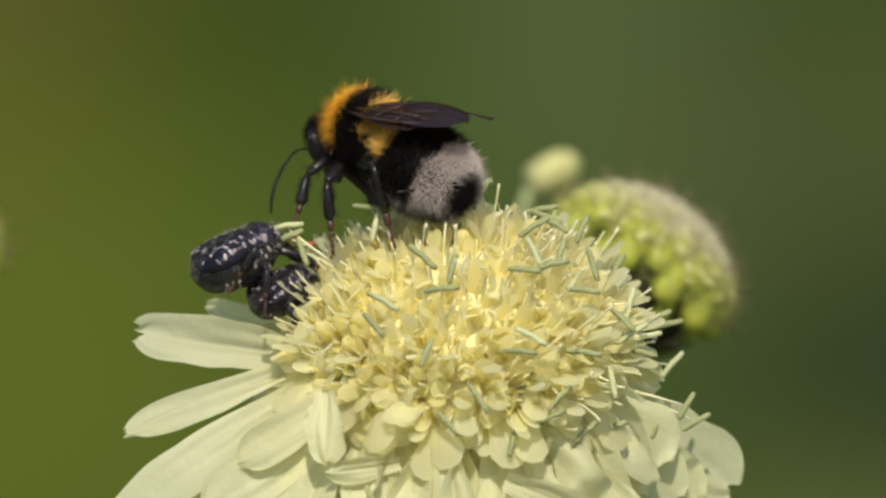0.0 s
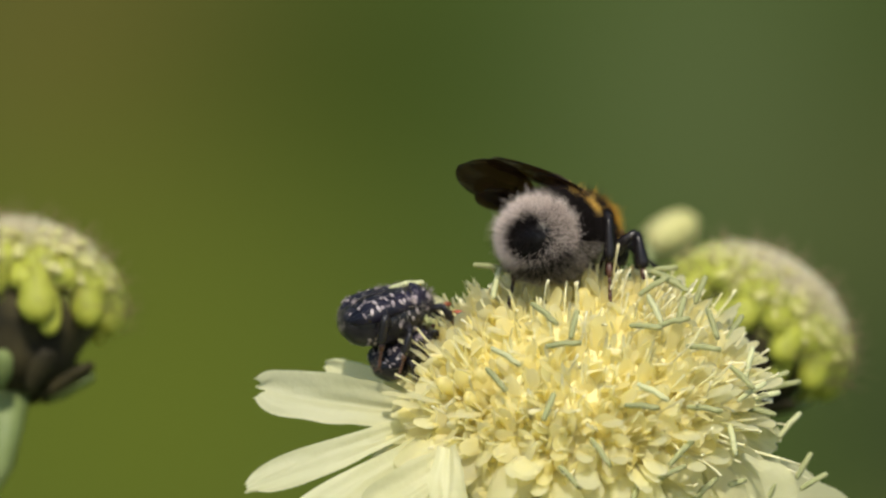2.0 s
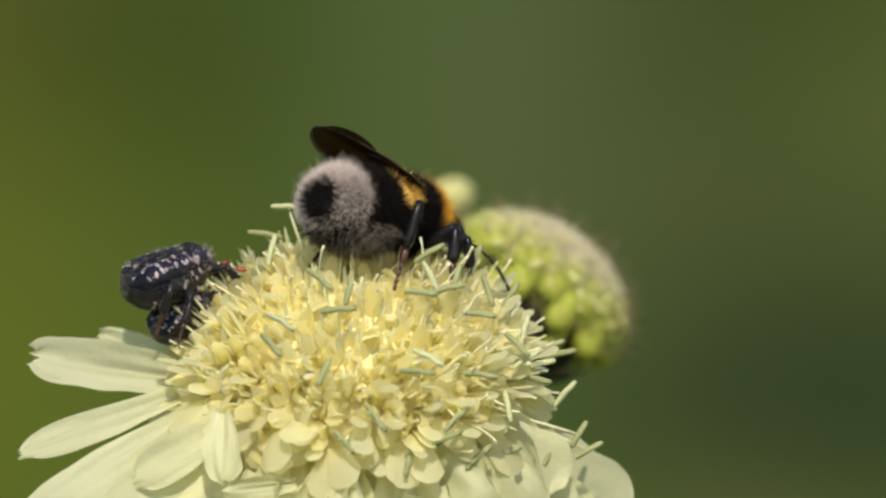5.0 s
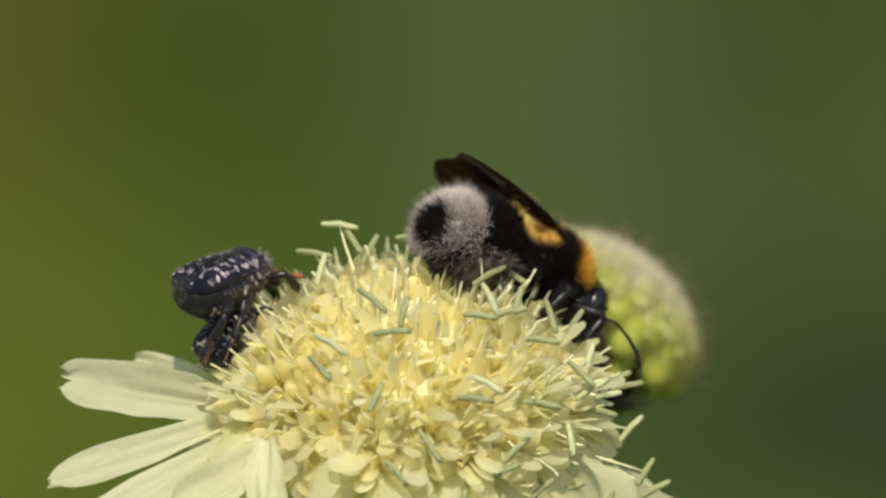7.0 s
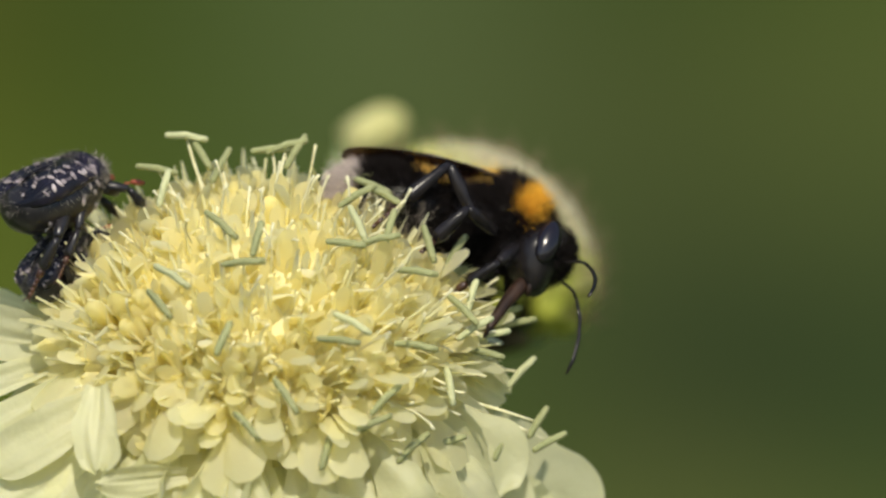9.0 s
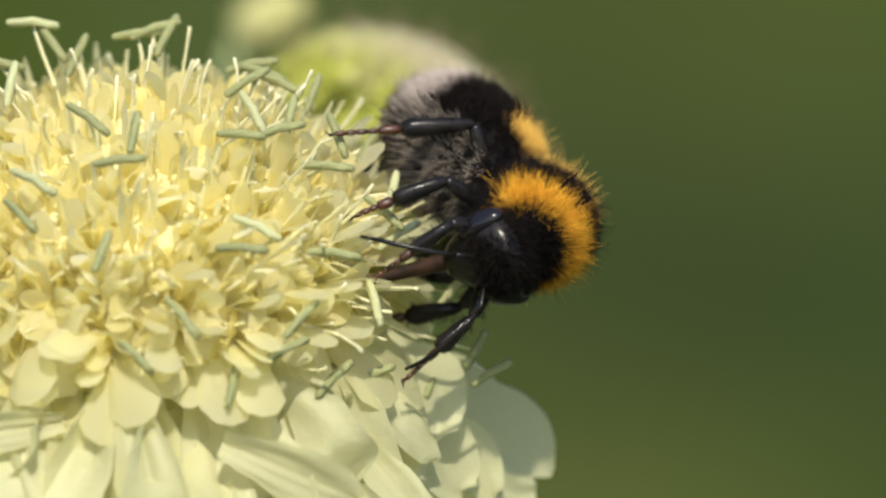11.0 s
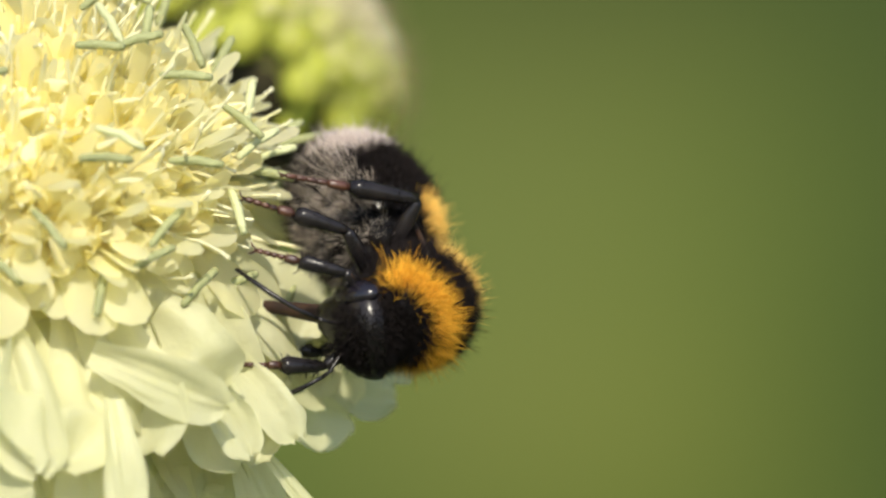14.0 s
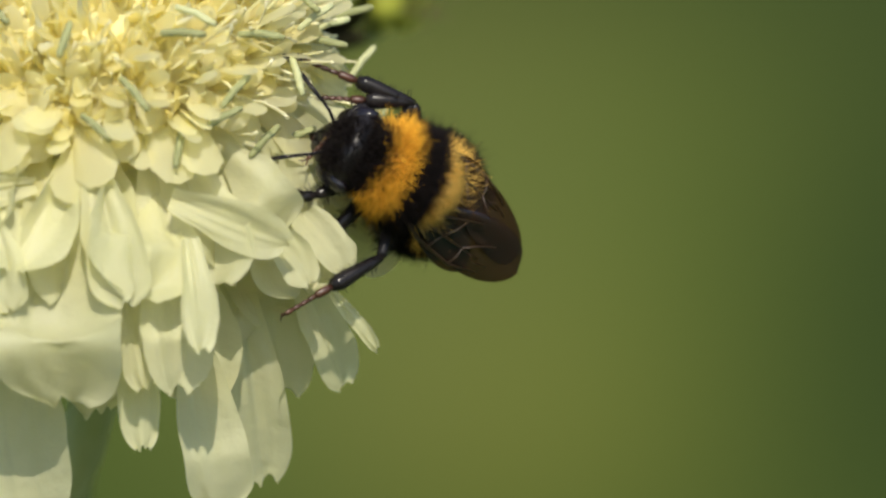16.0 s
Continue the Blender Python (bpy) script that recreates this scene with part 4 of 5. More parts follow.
        for a, b, c, r in (((-0.4, 0.0), (-3.4, 0.1), (-7.0, 0.1), 0.07), ((-0.8, -0.1), (-3.2, -0.9), (-5.6, -1.7), 0.06), ((-3.4, 1.1), (-3.6, 0.5), (-3.8, 0.1), 0.05), ((-5.4, 1.15), (-5.6, 0.6), (-5.5, 0.1), 0.05), ((-5.5, 0.1), (-6.4, -0.5), (-7.6, -1.0), 0.05), ((-3.8, 0.1), (-4.3, -0.6), (-4.6, -1.35), 0.05), ((-6.2, 0.1), (-6.8, 0.4), (-7.9, 0.2), 0.04)):
            veins.append(tube([(p[0], s * p[1], 0.10 + 0.30 * math.sin(-p[0] / 9.4 * 3)) for p in (a, b, c)], [r, r, r * 0.7], 5))
        part("vein", join(*veins), VEIN, wing, "dark wing veins")
        for name, hip, foot, femur, shin, thick in BEE_LEGS:
            h = (hip[0], hip[1] * s, hip[2])
            BEE[name, s] = build_leg(bee, name, h, femur, shin, thick, 90, rng, BLACK, LEG_TIP)
    return bee


def wing_shape(length, width, s, rng):
    """A wing back along -x from its root, with a rounded tip and a slight wave, very thin."""
    top, rows, cols = [], 22, 8
    for i in range(rows + 1):
        u = 1 - (1 - i / rows) ** 1.7
        w = width * (0.17 + 0.83 * math.sin(min(1.0, u / 0.66) * math.pi / 2) ** 1.2)
        if u > 0.62:
            w *= math.sqrt(max(0.0015, 1 - ((u - 0.62) / 0.38) ** 2.3))
        middle = -0.16 * width * u
        for j in range(cols + 1):
            v = j / cols
            furrow = 0.07 * math.sin(v * 13 + u * 5) * math.sin(u * math.pi)
            top.append((-length * u, s * (middle + w * (0.46 - v)), furrow + 0.30 * math.sin(u * 3) - 0.25 * v * v * u))
    m, o = cols + 1, len(top)
    verts = top + [(x, y, z - 0.025) for x, y, z in top]
    faces = []
    for i in range(rows):
        for j in range(cols):
            a = i * m + j
            faces += [(a, a + 1, a + m + 1, a + m), (o + a, o + a + m, o + a + m + 1, o + a + 1)]
    rim = [j for j in range(m)] + [i * m + cols for i in range(1, rows + 1)] + [rows * m + j for j in range(cols - 1, -1, -1)] + [i * m for i in range(rows - 1, 0, -1)]
    for a, b in zip(rim, rim[1:] + rim[:1]):
        faces.append((a, o + a, o + b, b))
    return verts, faces


# ---- the spotted beetle ----
BEETLE_LEGS = [
    ("foreleg", (2.3, 1.0, -1.2), (4.4, 2.4, -3.4), 2.0, 2.9, 0.34),
    ("middle_leg", (0.4, 1.6, -1.4), (1.2, 4.2, -4.4), 2.3, 3.6, 0.36),
    ("hind_leg", (-1.2, 1.6, -1.4), (-1.6, 3.8, -5.2), 2.6, 4.4, 0.44),
]
BEETLES = []


def build_beetle(label, seed, size):
    rng = random.Random(seed)
    beetle = thing("spotted_beetle", label, "beetle", group="beetles on the flower")
    beetle.scale = (size, size, size)
    store = {"beetle": beetle, "size": size}
    BEETLES.append(store)
    body = [(-4.5, 0.9, 0.7, -0.7), (-4.0, 1.8, 1.4, -0.8), (-3.3, 2.2, 1.75, -0.9), (-3.0, 2.3, 1.7, -0.9), (-2.2, 2.45, 2.0, -1.0), (-1.9, 2.45, 1.95, -1.0), (-1.0, 2.5, 2.15, -1.05), (-0.7, 2.5, 2.1, -1.05), (0.6, 2.4, 2.1, -1.0), (1.6, 2.1, 1.8, -0.9), (2.4, 1.6, 1.3, -0.8), (3.0, 0.9, 0.7, -0.7)]
    part("body", loft(body, 20), CHITIN, beetle, "glossy black underside with pale marks")
    for s in (1, -1):
        verts, faces = [], []
        rows, cols = 18, 16
        for i in range(rows + 1):
            u = i / rows
            x = 1.5 - 5.9 * u
            w = 2.65 * (0.84 + 0.20 * math.sin(u * math.pi * 0.8)) * (1 - max(0, (u - 0.72) / 0.33) ** 2.2)
            h = 1.25 * (0.80 + 0.22 * math.sin(u * math.pi)) * (1 - 0.75 * max(0, (u - 0.66) / 0.34) ** 1.6)
            for j in range(cols + 1):
                a = math.pi / 2 * (0.02 + 0.98 * j / cols)
                rib = 0.07 * math.cos(j * math.pi / 2) * (1 if 0.06 < u < 0.94 else 0)
                verts.append((x, s * w * math.sin(a) ** 0.72, -0.15 + (h + rib) * math.cos(a) ** 0.5))
        m, o = cols + 1, len(verts)
        verts += [(x, y * 0.94, z - 0.14) for x, y, z in verts]
        for i in range(rows):
            for j in range(cols):
                a = i * m + j
                q = (a, a + 1, a + m + 1, a + m)
                faces += [q if s > 0 else q[::-1], tuple(o + k for k in (q[::-1] if s > 0 else q))]
        rim = [j for j in range(m)] + [i * m + cols for i in range(1, rows + 1)] + [rows * m + j for j in range(cols - 1, -1, -1)] + [i * m for i in range(rows - 1, 0, -1)]
        for a, b in zip(rim, rim[1:] + rim[:1]):
            faces.append((a, o + a, o + b, b) if s > 0 else (a, b, o + b, o + a))
        wing_case = part("wing_case", (verts, faces), SHELL, beetle, "blue black ribbed wing case with white spots")
        for k in range(22):
            i, j = 1 + (k % 11) * 1.5 + rng.uniform(0, 1), (4, 11)[k // 11] + rng.choice((-1, 0, 0, 1))
            i = int(min(i, rows - 2))
            if rng.random() < 0.2:
                continue
            c = Vector(verts[i * m + j])
            n = (Vector(verts[(i + 1) * m + j]) - Vector(verts[(i - 1) * m + j])).cross(Vector(verts[i * m + min(j + 1, cols)]) - Vector(verts[i * m + j - 1])).normalized()
            if n.y * s + n.z * 0.6 < 0:
                n = -n
            r1, r2 = rng.uniform(0.18, 0.48), rng.uniform(0.08, 0.17)
            blot = loft([(-r1, 0.02, 0.02, 0), (-r1 * 0.7, r2 * 0.7, 0.07, 0), (0, r2, 0.09, 0), (r1 * 0.6, r2 * 0.85, 0.07, 0), (r1, 0.02, 0.02, 0)], 8)
            part("spot", moved(blot, Matrix.Translation(c + n * 0.02) @ turn_to(n, rng.uniform(-0.5, 0.5), Vector((0, 1, 0.2)))), CHALK, wing_case, "chalk white spot")
    body_part = beetle.children[0]
    for k in range(26):
        s, x, a = (1 if k % 2 else -1), rng.uniform(-3.9, 1.6), rng.uniform(-0.9, 0.35)
        w = 2.5 * math.sqrt(max(0.1, 1 - ((x + 0.7) / 4.4) ** 2))
        c, n = Vector((x, s * w * math.cos(a), -1.0 + w * 0.84 * math.sin(a))), Vector((0, s * math.cos(a), math.sin(a)))
        r1, r2 = rng.uniform(0.18, 0.5), rng.uniform(0.10, 0.22)
        part("mark", moved(loft([(-r1, 0.02, 0.02, 0), (-r1 * 0.6, r2 * 0.8, 0.06, 0), (0, r2, 0.08, 0), (r1 * 0.6, r2 * 0.7, 0.06, 0), (r1, 0.02, 0.02, 0)], 8), Matrix.Translation(c) @ turn_to(n, rng.uniform(-0.5, 0.5), Vector((0, 0, 1)))), CHALK, body_part, "pale chalky mark")
    shield = [(1.3, 2.05, 1.45, -0.15), (1.8, 2.1, 1.5, -0.15), (2.7, 1.85, 1.35, -0.25), (3.4, 1.3, 1.0, -0.4), (3.7, 0.8, 0.6, -0.5)]
    bow = Matrix.Translation((1.4, 0, 0)) @ Matrix.Rotation(radians(26), 4, "Y") @ Matrix.Translation((-1.4, 0, 0))
    pro = part("pronotum", moved(loft(shield, 20), bow), SHELL, beetle, "black domed shield behind the head")
    for k in range(10):
        s, a, x = (1 if k % 2 else -1), rng.uniform(0.3, 1.3), rng.uniform(1.7, 3.0)
        r = 1.98 - max(0, x - 2.2) * 0.55
        c = Vector((x, s * r * math.sin(a), -0.2 + r * 0.74 * math.cos(a)))
        n = Vector((0.1, s * math.sin(a), math.cos(a)))
        part("spot", moved(loft([(-0.16, 0.02, 0.02, 0), (0, 0.13, 0.06, 0), (0.16, 0.02, 0.02, 0)], 8), bow @ Matrix.Translation(c) @ turn_to(n)), CHALK, pro, "chalk white spot")
    sp = on_egg(rng, 1400, (4.0, 2.6, 1.7), (-0.4, 0, -0.35), lambda v, r: 0 if v.z < 0.35 or r.random() < 0.35 else None)
    v, f, i = hairs(rng, sp, 0.6, 0.018, (-0.3, 0, 0.0))
    part("hair", (v, f), fur("pale beetle hair", (0.35, 0.32, 0.28), (0.12, 0.10, 0.09)), beetle, "sparse pale hairs on the underside", index=i, kind="stuff")
    head = part("head", moved(loft([(3.5, 0.75, 0.55, -0.6), (3.9, 0.95, 0.6, -0.7), (4.5, 0.85, 0.45, -0.95), (4.9, 0.6, 0.25, -1.15)], 14), bow), CHITIN, beetle, "small black head")
    for s in (1, -1):
        part("eye", moved(egg(0.24, 0.2, 0.22), bow @ Matrix.Translation((4.0, s * 0.85, -0.65))), EYE, head)
        part("feeler", moved(join(tube([(4.6, s * 0.5, -0.8), (5.0, s * 0.9, -0.5), (5.3, s * 1.2, -0.3)], [0.08, 0.07, 0.07], 6), moved(egg(0.5, 0.28, 0.2, 0.4), Matrix.Translation((5.3, s * 1.2, -0.3)) @ Matrix.Rotation(radians(s * 35), 4, "Z"))), bow), RUST, head, "rusty clubbed feeler")
        for name, hip, foot, femur, shin, thick in BEETLE_LEGS:
            h = (hip[0], hip[1] * s, hip[2])
            store[name, s] = build_leg(beetle, name, h, femur, shin, thick, 40, rng, CHITIN, LEG_TIP)


# ---- how things move ----
# seconds; the thorax in the view (picture units at size 1; right, up, towards the eye); where its head points; where its back points; where its tail points
BEE_WAY = [
    (0, (-176, 412, 0), (-0.77, 0.18, -0.61), (0.05, 0.97, 0.23), (0.70, -0.48, 0.53)),
    (0.5, (-84, 418, -20), (-0.10, 0.25, -0.96), (0.05, 0.95, 0.25), (0.28, -0.62, 0.73)),
    (1, (-158, 348, -30), (-0.28, -0.06, -0.95), (-0.15, 0.95, -0.10), (0.22, -0.18, 0.95)),
    (1.5, (-138, 404, -20), (0.10, 0.30, -0.95), (-0.15, 0.92, 0.35), (-0.10, -0.40, 0.90)),
    (2, (0, 332, -40), (0.38, -0.18, -0.90), (-0.18, 0.90, -0.30), (-0.40, -0.02, 0.92)),
    (2.5, (39, 338, -30), (0.48, -0.10, -0.86), (-0.20, 0.90, -0.35), (-0.44, 0.0, 0.90)),
    (3, (45, 330, -30), (0.46, -0.10, -0.88), (-0.20, 0.90, -0.35), (-0.38, 0.0, 0.92)),
    (3.5, (18, 340, -40), (0.10, -0.10, -1.0), (0.00, 0.96, -0.25), (-0.05, -0.05, 1.0)),
    (4, (53, 329, -20), (0.40, -0.15, -0.90), (-0.20, 0.90, -0.35), (-0.26, -0.04, 0.95)),
    (4.2, (54, 328, -10), (0.50, -0.20, -0.85), (-0.18, 0.90, -0.35), (-0.34, 0.0, 0.92)),
    (5.2, (120, 295, 10), (0.65, -0.25, -0.70), (0.10, 0.95, -0.10), (-0.65, 0.20, 0.70)),
    (6.3, (178, 300, -80), (0.70, -0.48, -0.50), (0.35, 0.90, 0.0), (-0.68, 0.06, 0.70)),
    (6.5, (226, 287, -80), (0.70, -0.49, -0.50), (0.33, 0.78, -0.55), (-0.70, 0.18, 0.68)),
    (7, (255, 240, -90), (0.70, -0.52, -0.47), (0.36, 0.74, -0.55), (-0.70, 0.30, 0.66)),
    (7.5, (267, 259, -90), (0.82, -0.47, -0.31), (0.24, 0.78, -0.60), (-0.82, 0.14, 0.55)),
    (8, (276, 188, -90), (0.82, -0.36, -0.42), (0.17, 0.82, -0.54), (-0.74, 0.28, 0.60)),
    (8.5, (337, 126, -60), (0.73, -0.68, 0.07), (0.59, 0.58, -0.57), (-0.87, 0.42, 0.26)),
    (9, (373, 187, -40), (0.88, -0.45, 0.18), (0.45, 0.64, -0.62), (-0.99, 0.05, -0.12)),
    (9.2, (446, 135, -20), (0.44, -0.66, 0.61), (0.89, 0.41, -0.19), (-0.97, 0.12, -0.21)),
    (10.2, (500, 100, 70), (0.0, -0.70, 0.65), (0.85, 0.30, 0.40), (-0.75, 0.50, -0.40)),
    (11.3, (510, 34, 95), (-0.32, -0.37, 0.87), (0.92, 0.11, 0.38), (-0.81, 0.50, -0.31)),
    (11.5, (577, 14, 95), (-0.38, -0.42, 0.82), (0.90, 0.15, 0.40), (-0.95, 0.26, -0.19)),
    (12, (532, -28, 95), (-0.42, -0.38, 0.82), (0.90, 0.12, 0.42), (-0.89, 0.45, -0.12)),
    (12.5, (555, -58, 95), (-0.48, -0.55, 0.68), (0.86, -0.20, 0.46), (-0.88, 0.47, -0.18)),
    (13, (568, 5, 95), (-0.20, -0.70, 0.68), (0.94, 0.05, 0.34), (-0.97, 0.24, 0.02)),
    (13.5, (551, -67, 95), (-0.42, -0.62, 0.66), (0.87, -0.12, 0.46), (-0.90, 0.37, -0.23)),
    (14, (532, -146, 95), (-0.45, -0.42, 0.79), (0.88, -0.15, 0.44), (-0.54, 0.69, -0.49)),
    (14.5, (575, -145, 95), (-0.42, -0.40, 0.82), (0.89, -0.12, 0.43), (-0.64, 0.71, -0.28)),
    (15, (519, -210, 145), (-0.78, -0.46, 0.42), (0.56, -0.24, 0.79), (-0.21, 0.90, -0.38)),
    (15.5, (559, -173, 145), (-0.60, -0.02, 0.80), (0.80, 0.02, 0.60), (-0.36, 0.30, -0.88)),
    (15.8, (476, -209, 165), (-0.85, 0.20, 0.45), (0.45, 0.0, 0.88), (-0.10, 0.45, -0.88)),
    (16, (458, -173, 165), (-0.82, 0.44, 0.40), (0.42, -0.02, 0.91), (0.05, -0.12, -1.0)),
]
# seconds, how far the wings stand out and up (degrees), left and right
BEE_WINGS = [
    (0, 2, 4, 2, 4), (0.5, 34, 34, 22, 32), (1, 4, 25, -11, 25), (1.5, 40, 8, -34, 10), (2, 16, 14, -16, 14), (2.5, 18, 20, -18, 20), (3, -3, 25, -9, 25), (3.5, -4, 22, -4, 22), (4, -4, 20, -8, 20), (4.2, -4, 20, -8, 20),
    (6.3, 0, -2, 0, -2), (7, 0, 5, 0, 5), (7.5, 0, -9, 0, -9), (8, 0, 5, 0, 5), (8.5, 0, -9, 0, -9), (9, 0, -18, 0, -18), (9.2, 0, -28, 0, -28), (11.3, 0, -36, 0, -36),
    (12, 2, -38, 2, -38), (12.5, 2, -40, 2, -40), (13, 2, -36, 2, -36), (13.5, 2, -40, 2, -40), (14, 2, -40, 2, -40), (14.5, 2, -40, 2, -40), (15, 2, -28, -2, -28), (15.5, -8, -40, 8, -40), (15.8, 0, -34, -4, -34), (16, 2, -20, -10, -20),
]
# seconds, how far the abdomen twists on its waist (degrees)
BEE_TWIST = [(0, 0), (9.2, 0), (11.3, -28), (14.5, -30), (15, -40), (15.5, -25), (16, 0)]
# seconds, how far the abdomen is drawn out of the waist (mm)
BEE_REACH = [(0, 0.5), (0.5, 0), (4.2, 0), (6.3, 1.6), (8, 1.6), (9, 1.1), (12, 1.1), (12.5, 1.4), (14.5, 1.2), (15, 0.5), (16, 0)]
# seconds, how far the head nods down (degrees)
BEE_NOD = [(0, 62), (0.5, 45), (1, 30), (4.2, 30), (6.3, 40), (9.2, 40), (11.3, 58), (14.5, 62), (15, 30), (16, 30)]
# seconds, the beetle's middle (mm in the view), where its head points, where its back points
BEETLE_WAY = [
    (0, (-15.7, 7.4, 2), (0.78, 0.42, -0.30), (-0.36, 0.80, 0.30)),
    (0.5, (-15.4, 8.0, 2), (0.80, 0.38, -0.28), (-0.32, 0.80, 0.30)),
    (1, (-15.0, 7.6, 2), (0.84, 0.34, -0.22), (-0.26, 0.80, 0.30)),
    (1.5, (-14.2, 7.6, 2), (0.85, 0.32, -0.18), (-0.25, 0.80, 0.30)),
    (2, (-13.5, 7.6, 2), (0.83, 0.28, -0.25), (-0.20, 0.82, 0.30)),
    (3, (-13.2, 7.6, 2), (0.82, 0.26, -0.30), (-0.18, 0.82, 0.30)),
    (4.2, (-12.8, 7.7, 2), (0.82, 0.28, -0.30), (-0.18, 0.82, 0.30)),
    (6.3, (-13.4, 8.8, 2), (0.74, 0.42, -0.38), (-0.30, 0.82, 0.30)),
    (7, (-12.0, 9.2, 2), (0.72, 0.32, -0.44), (-0.22, 0.84, 0.30)),
    (7.5, (-11.1, 9.6, 2), (0.74, 0.24, -0.46), (-0.12, 0.88, 0.30)),
    (9, (-11.8, 9.8, 2), (0.66, 0.34, -0.50), (-0.20, 0.86, 0.30)),
    (16, (-12.0, 9.6, 2), (0.66, 0.34, -0.50), (-0.20, 0.86, 0.30)),
]
UNDER_WAY = [
    (0, (-12.6, 4.7, 1.5), (0.76, 0.52, -0.40), (-0.50, 0.62, 0.60)),
    (2, (-12.6, 4.7, 1.5), (0.66, 0.64, -0.40), (-0.60, 0.48, 0.64)),
    (4.2, (-12.5, 4.9, 1.5), (0.64, 0.66, -0.40), (-0.62, 0.46, 0.64)),
    (7.5, (-12.0, 5.4, 1.5), (0.52, 0.76, -0.40), (-0.72, 0.32, 0.62)),
    (9, (-12.1, 5.4, 1.5), (0.52, 0.76, -0.40), (-0.72, 0.32, 0.62)),
    (16, (-12.1, 5.4, 1.5), (0.52, 0.76, -0.40), (-0.72, 0.32, 0.62)),
]


def axes_of(f, u):
    """Axes from where the head and the back point."""
    f = Vector(f).normalized()
    u = Vector(u)
    u = (u - f * u.dot(f)).normalized()
    return Matrix((f, u.cross(f), u)).transposed()


def footing(world, head, rest, s, give=0.25):
    """The place on the flower's head nearest to a foot at rest, in the walker's space (mm)."""
    p = world @ (Vector((rest[0], rest[1] * s, rest[2])) * MM)
    q = head.inverted() @ p / MM
    e = math.sqrt((q.x / DOME_R) ** 2 + (q.y / DOME_R) ** 2 + (max(q.z, -4) / DOME_H) ** 2)
    q = q / max(e, 0.2) * 0.99
    return world.inverted() @ (head @ (q * MM)) / MM


# feet that keep a hold for a while: seconds from which, and the place in the view (picture units at size 1)
HOLDS = {
    ("middle_leg", 1): [(0, (-234, 178, 60)), (0.4, (-262, 218, 50)), (0.8, None)],
    ("hind_leg", 1): [(15.3, (284, -376, 235))],
    ("hind_leg", -1): [(0, None), (6.2, (90, 140, 40)), (8.7, None), (11.2, (272, 118, 160)), (13.2, (276, 96, 160)), (13.9, (370, 21, 150)), (14.8, (309, -22, 160)), (15.3, (312, -4, 160))],
    ("middle_leg", -1): [(0, None), (6.2, (200, 110, 60)), (8.7, None), (11.2, (284, 26, 170)), (13.9, (320, -8, 165)), (14.8, (309, -88, 165)), (15.3, (340, -60, 165))],
    ("foreleg", -1): [(11.2, (318, -18, 175)), (13.9, (334, -72, 180)), (14.8, (318, -150, 180))],
    ("foreleg", 1): [(0, (-308, 220, 40)), (0.4, None), (11.2, (322, -200, 170)), (13.9, (313, -215, 170)), (15.7, (220, -218, 190))],
}


# the upper beetle clasps the other with the legs on the side of the eye
CLASPS = {
    ("hind_leg", -1): [(0, (-430, 105, 95)), (1.8, (-372, 76, 105)), (6, (-352, 74, 105))],
    ("middle_leg", -1): [(0, (-362, 66, 115)), (1.8, (-334, 62, 115)), (6, (-318, 66, 115))],
}


def walk_legs(store, legs, rows, poles, holds):
    for name, hip, foot, femur, shin, thick in legs:
        for s in (1, -1):
            leg, low = store[name, s]
            ups, lows = [], []
            for t, world, head in rows:
                h = (hip[0], hip[1] * s, hip[2])
                g = footing(world, head, foot, s)
                for since, place in holds.get((name, s), []):
                    if t >= since:
                        g = footing(world, head, foot, s) if place is None else world.inverted() @ spot(*(c / PER_MM for c in place)) / MM
                a, b = reach(h, g, (poles[name][0], poles[name][1] * s, poles[name][2]), femur, shin)
                ups.append((t, a))
                lows.append((t, b))
            walk(leg, ups)
            walk(low, lows)


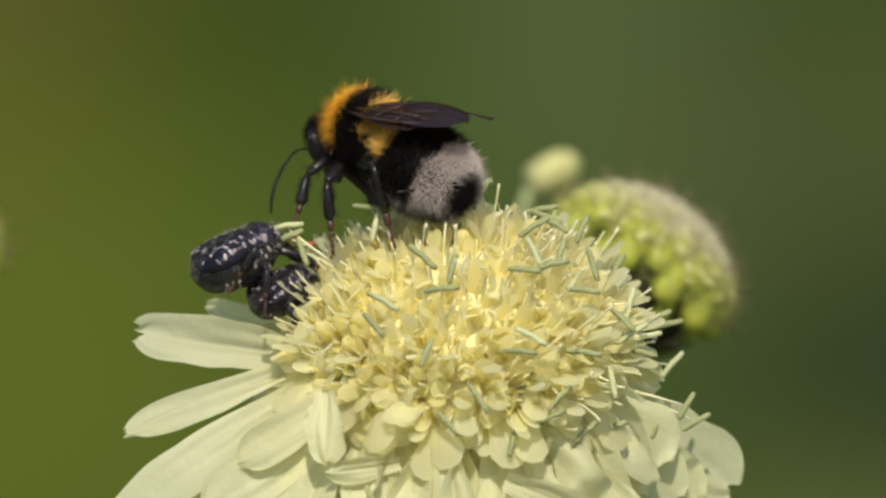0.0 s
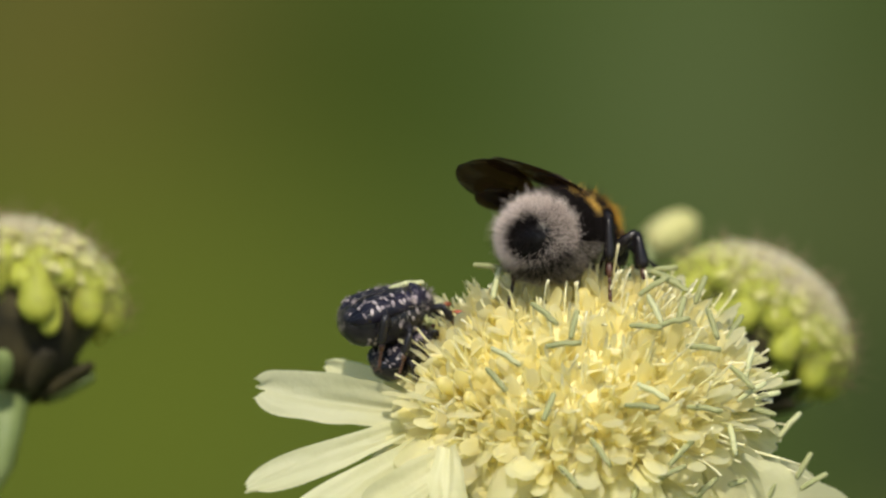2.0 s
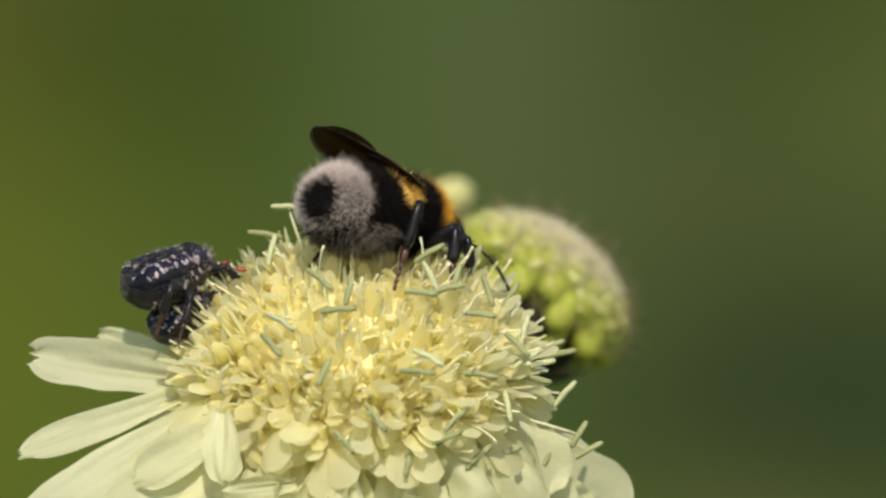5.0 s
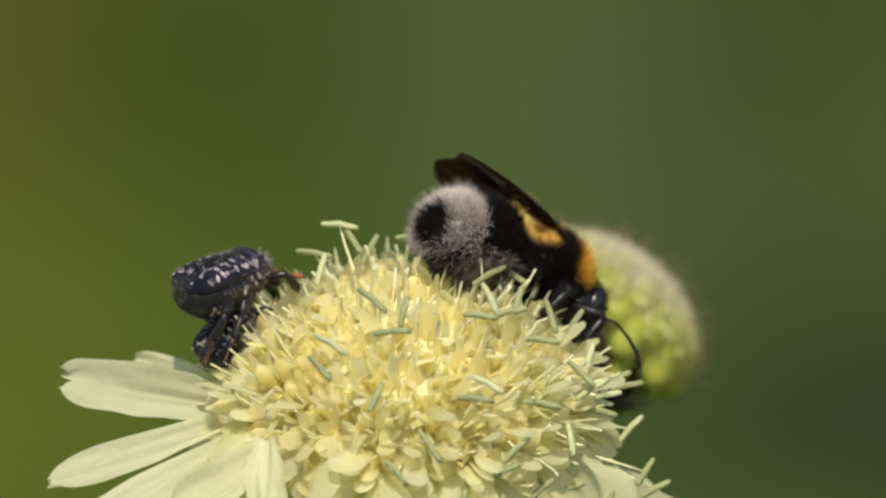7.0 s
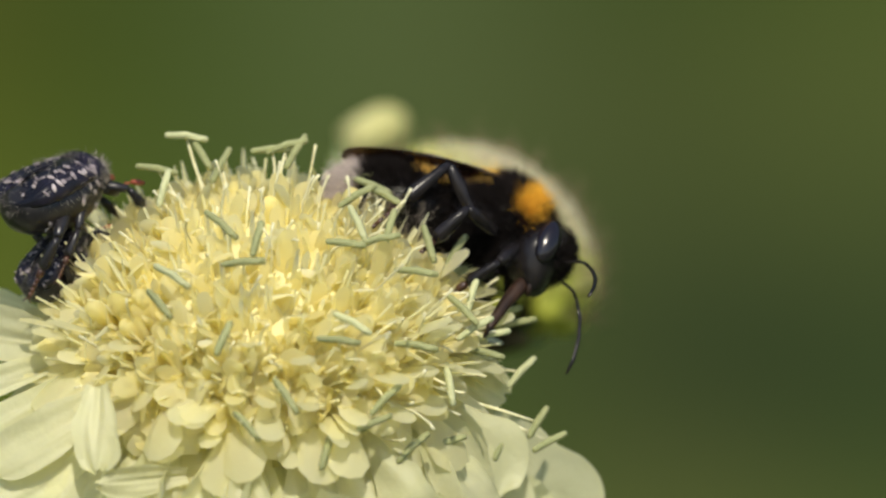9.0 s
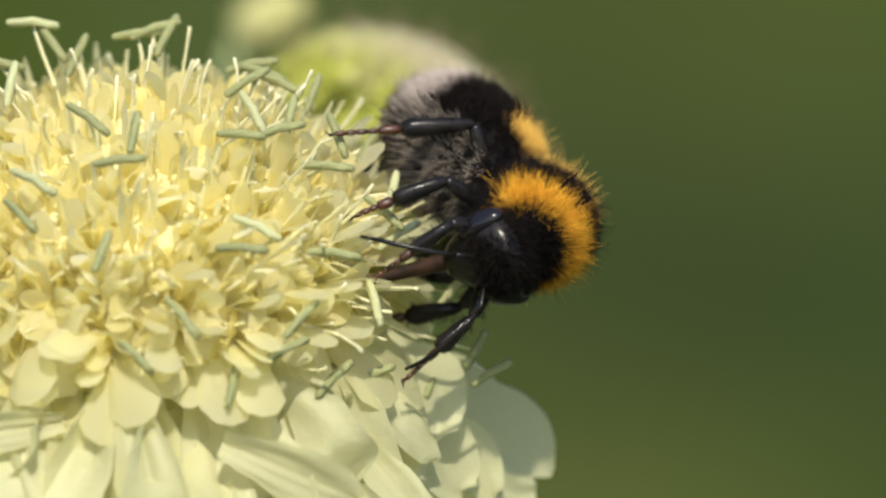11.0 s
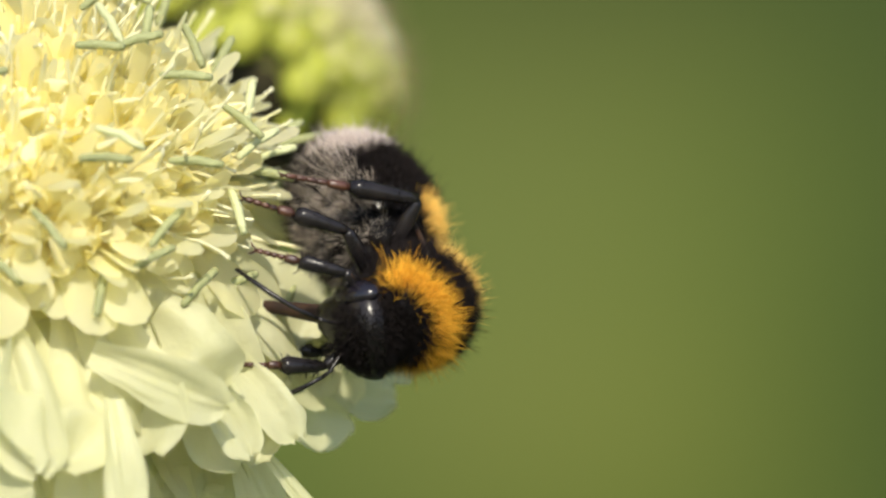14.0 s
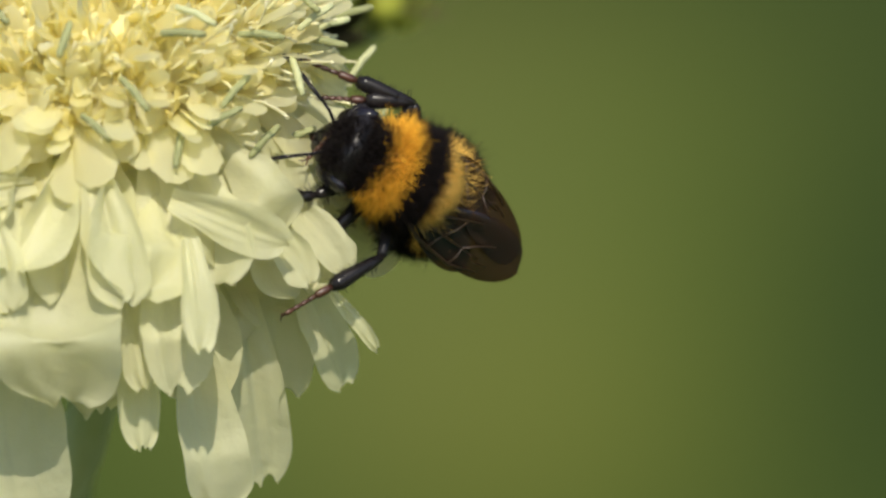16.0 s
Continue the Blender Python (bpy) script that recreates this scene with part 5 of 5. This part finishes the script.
def motions():
    walk(FLOWER, [(r[0], flower_pose(*sway_at(r[0]))) for r in SWAY])
    rows, tails, heads = [], [], []
    for t, at, f, u, tail in BEE_WAY:
        axes = axes_of(f, u)
        world = Matrix.Translation(spot(*(c / PER_MM for c in at))) @ (VIEW @ axes).to_4x4() @ Matrix.Scale(BEE_SIZE, 4)
        rows.append((t, world, flower_pose(*sway_at(t))))
        d = (axes.inverted() @ Vector(tail)).normalized()
        m = Vector((-1, 0, 0)).rotation_difference(d).to_matrix().to_4x4() @ Matrix.Rotation(radians(between(BEE_TWIST, t)[0]), 4, "X")
        tails.append((t, Matrix.Translation((WAIST + d * between(BEE_REACH, t)[0]) * MM) @ m))
        heads.append((t, pose(*(NECK * MM), 0, between(BEE_NOD, t)[0], 0) @ Matrix.Scale(HEAD_SIZE, 4)))
    walk(BEE["bee"], [(t, w) for t, w, h in rows])
    walk(BEE["abdomen"], tails)
    walk(BEE["head"], heads)
    walk(BEE["tongue"], [(t, pose(2.3 * MM, 0, -1.2 * MM, 0, a, 0)) for t, a in ((0, 84), (7.5, 84), (8.5, 50), (9.4, 50), (10.6, 22), (16, 22))])
    for s, i in ((1, 1), (-1, 3)):
        root = Matrix.Translation(Vector((0.2, 1.7 * s, 1.55 + 0.08 * s)) * MM)
        walk(BEE["wing", s], [(r[0], root @ pose(0, 0, 0, 0, 0, -s * r[i]) @ pose(0, 0, 0, 0, r[i + 1], 0) @ pose(0, 0, 0, -s * 20, 0, 0)) for r in BEE_WINGS])
    walk_legs(BEE, BEE_LEGS, rows, {"foreleg": (0.6, 0.8, 0.5), "middle_leg": (0.0, 1.0, 0.7), "hind_leg": (-0.6, 0.7, 0.8)}, HOLDS)
    for store, way, clasps in zip(BEETLES, (BEETLE_WAY, UNDER_WAY), (CLASPS, {})):
        rows = []
        for t, at, f, u in way:
            world = Matrix.Translation(spot(*at)) @ (VIEW @ axes_of(f, u)).to_4x4() @ Matrix.Scale(store["size"], 4)
            rows.append((t, world, flower_pose(*sway_at(t))))
        walk(store["beetle"], [(t, w) for t, w, h in rows])
        walk_legs(store, BEETLE_LEGS, rows, {"foreleg": (0.6, 0.8, 0.3), "middle_leg": (0.0, 1.0, 0.3), "hind_leg": (-0.5, 1.0, 0.3)}, clasps)


build_setting()
FLOWER = build_flower()
build_bud("lime green scabious bud with dark bracts, leaning over", (12.9, 5.1, -35), (0.56, 0.82, 0.0), 7.0, 5.7, 31)
build_bud("lime green scabious bud with dark bracts, upright", (-42.0, 6.4, -30), (0.10, 0.97, -0.12), 7.4, 6.6, 33)
build_small_bud()
cam.data.dof.use_dof, cam.data.dof.focus_object, cam.data.dof.aperture_fstop = True, min(SHARP)[2], APERTURE
build_bee()
build_beetle("blue black chafer beetle with chalk white spots, uppermost", 21, 0.9)
build_beetle("black chafer beetle with white spots, half buried in florets", 22, 0.66)
motions()
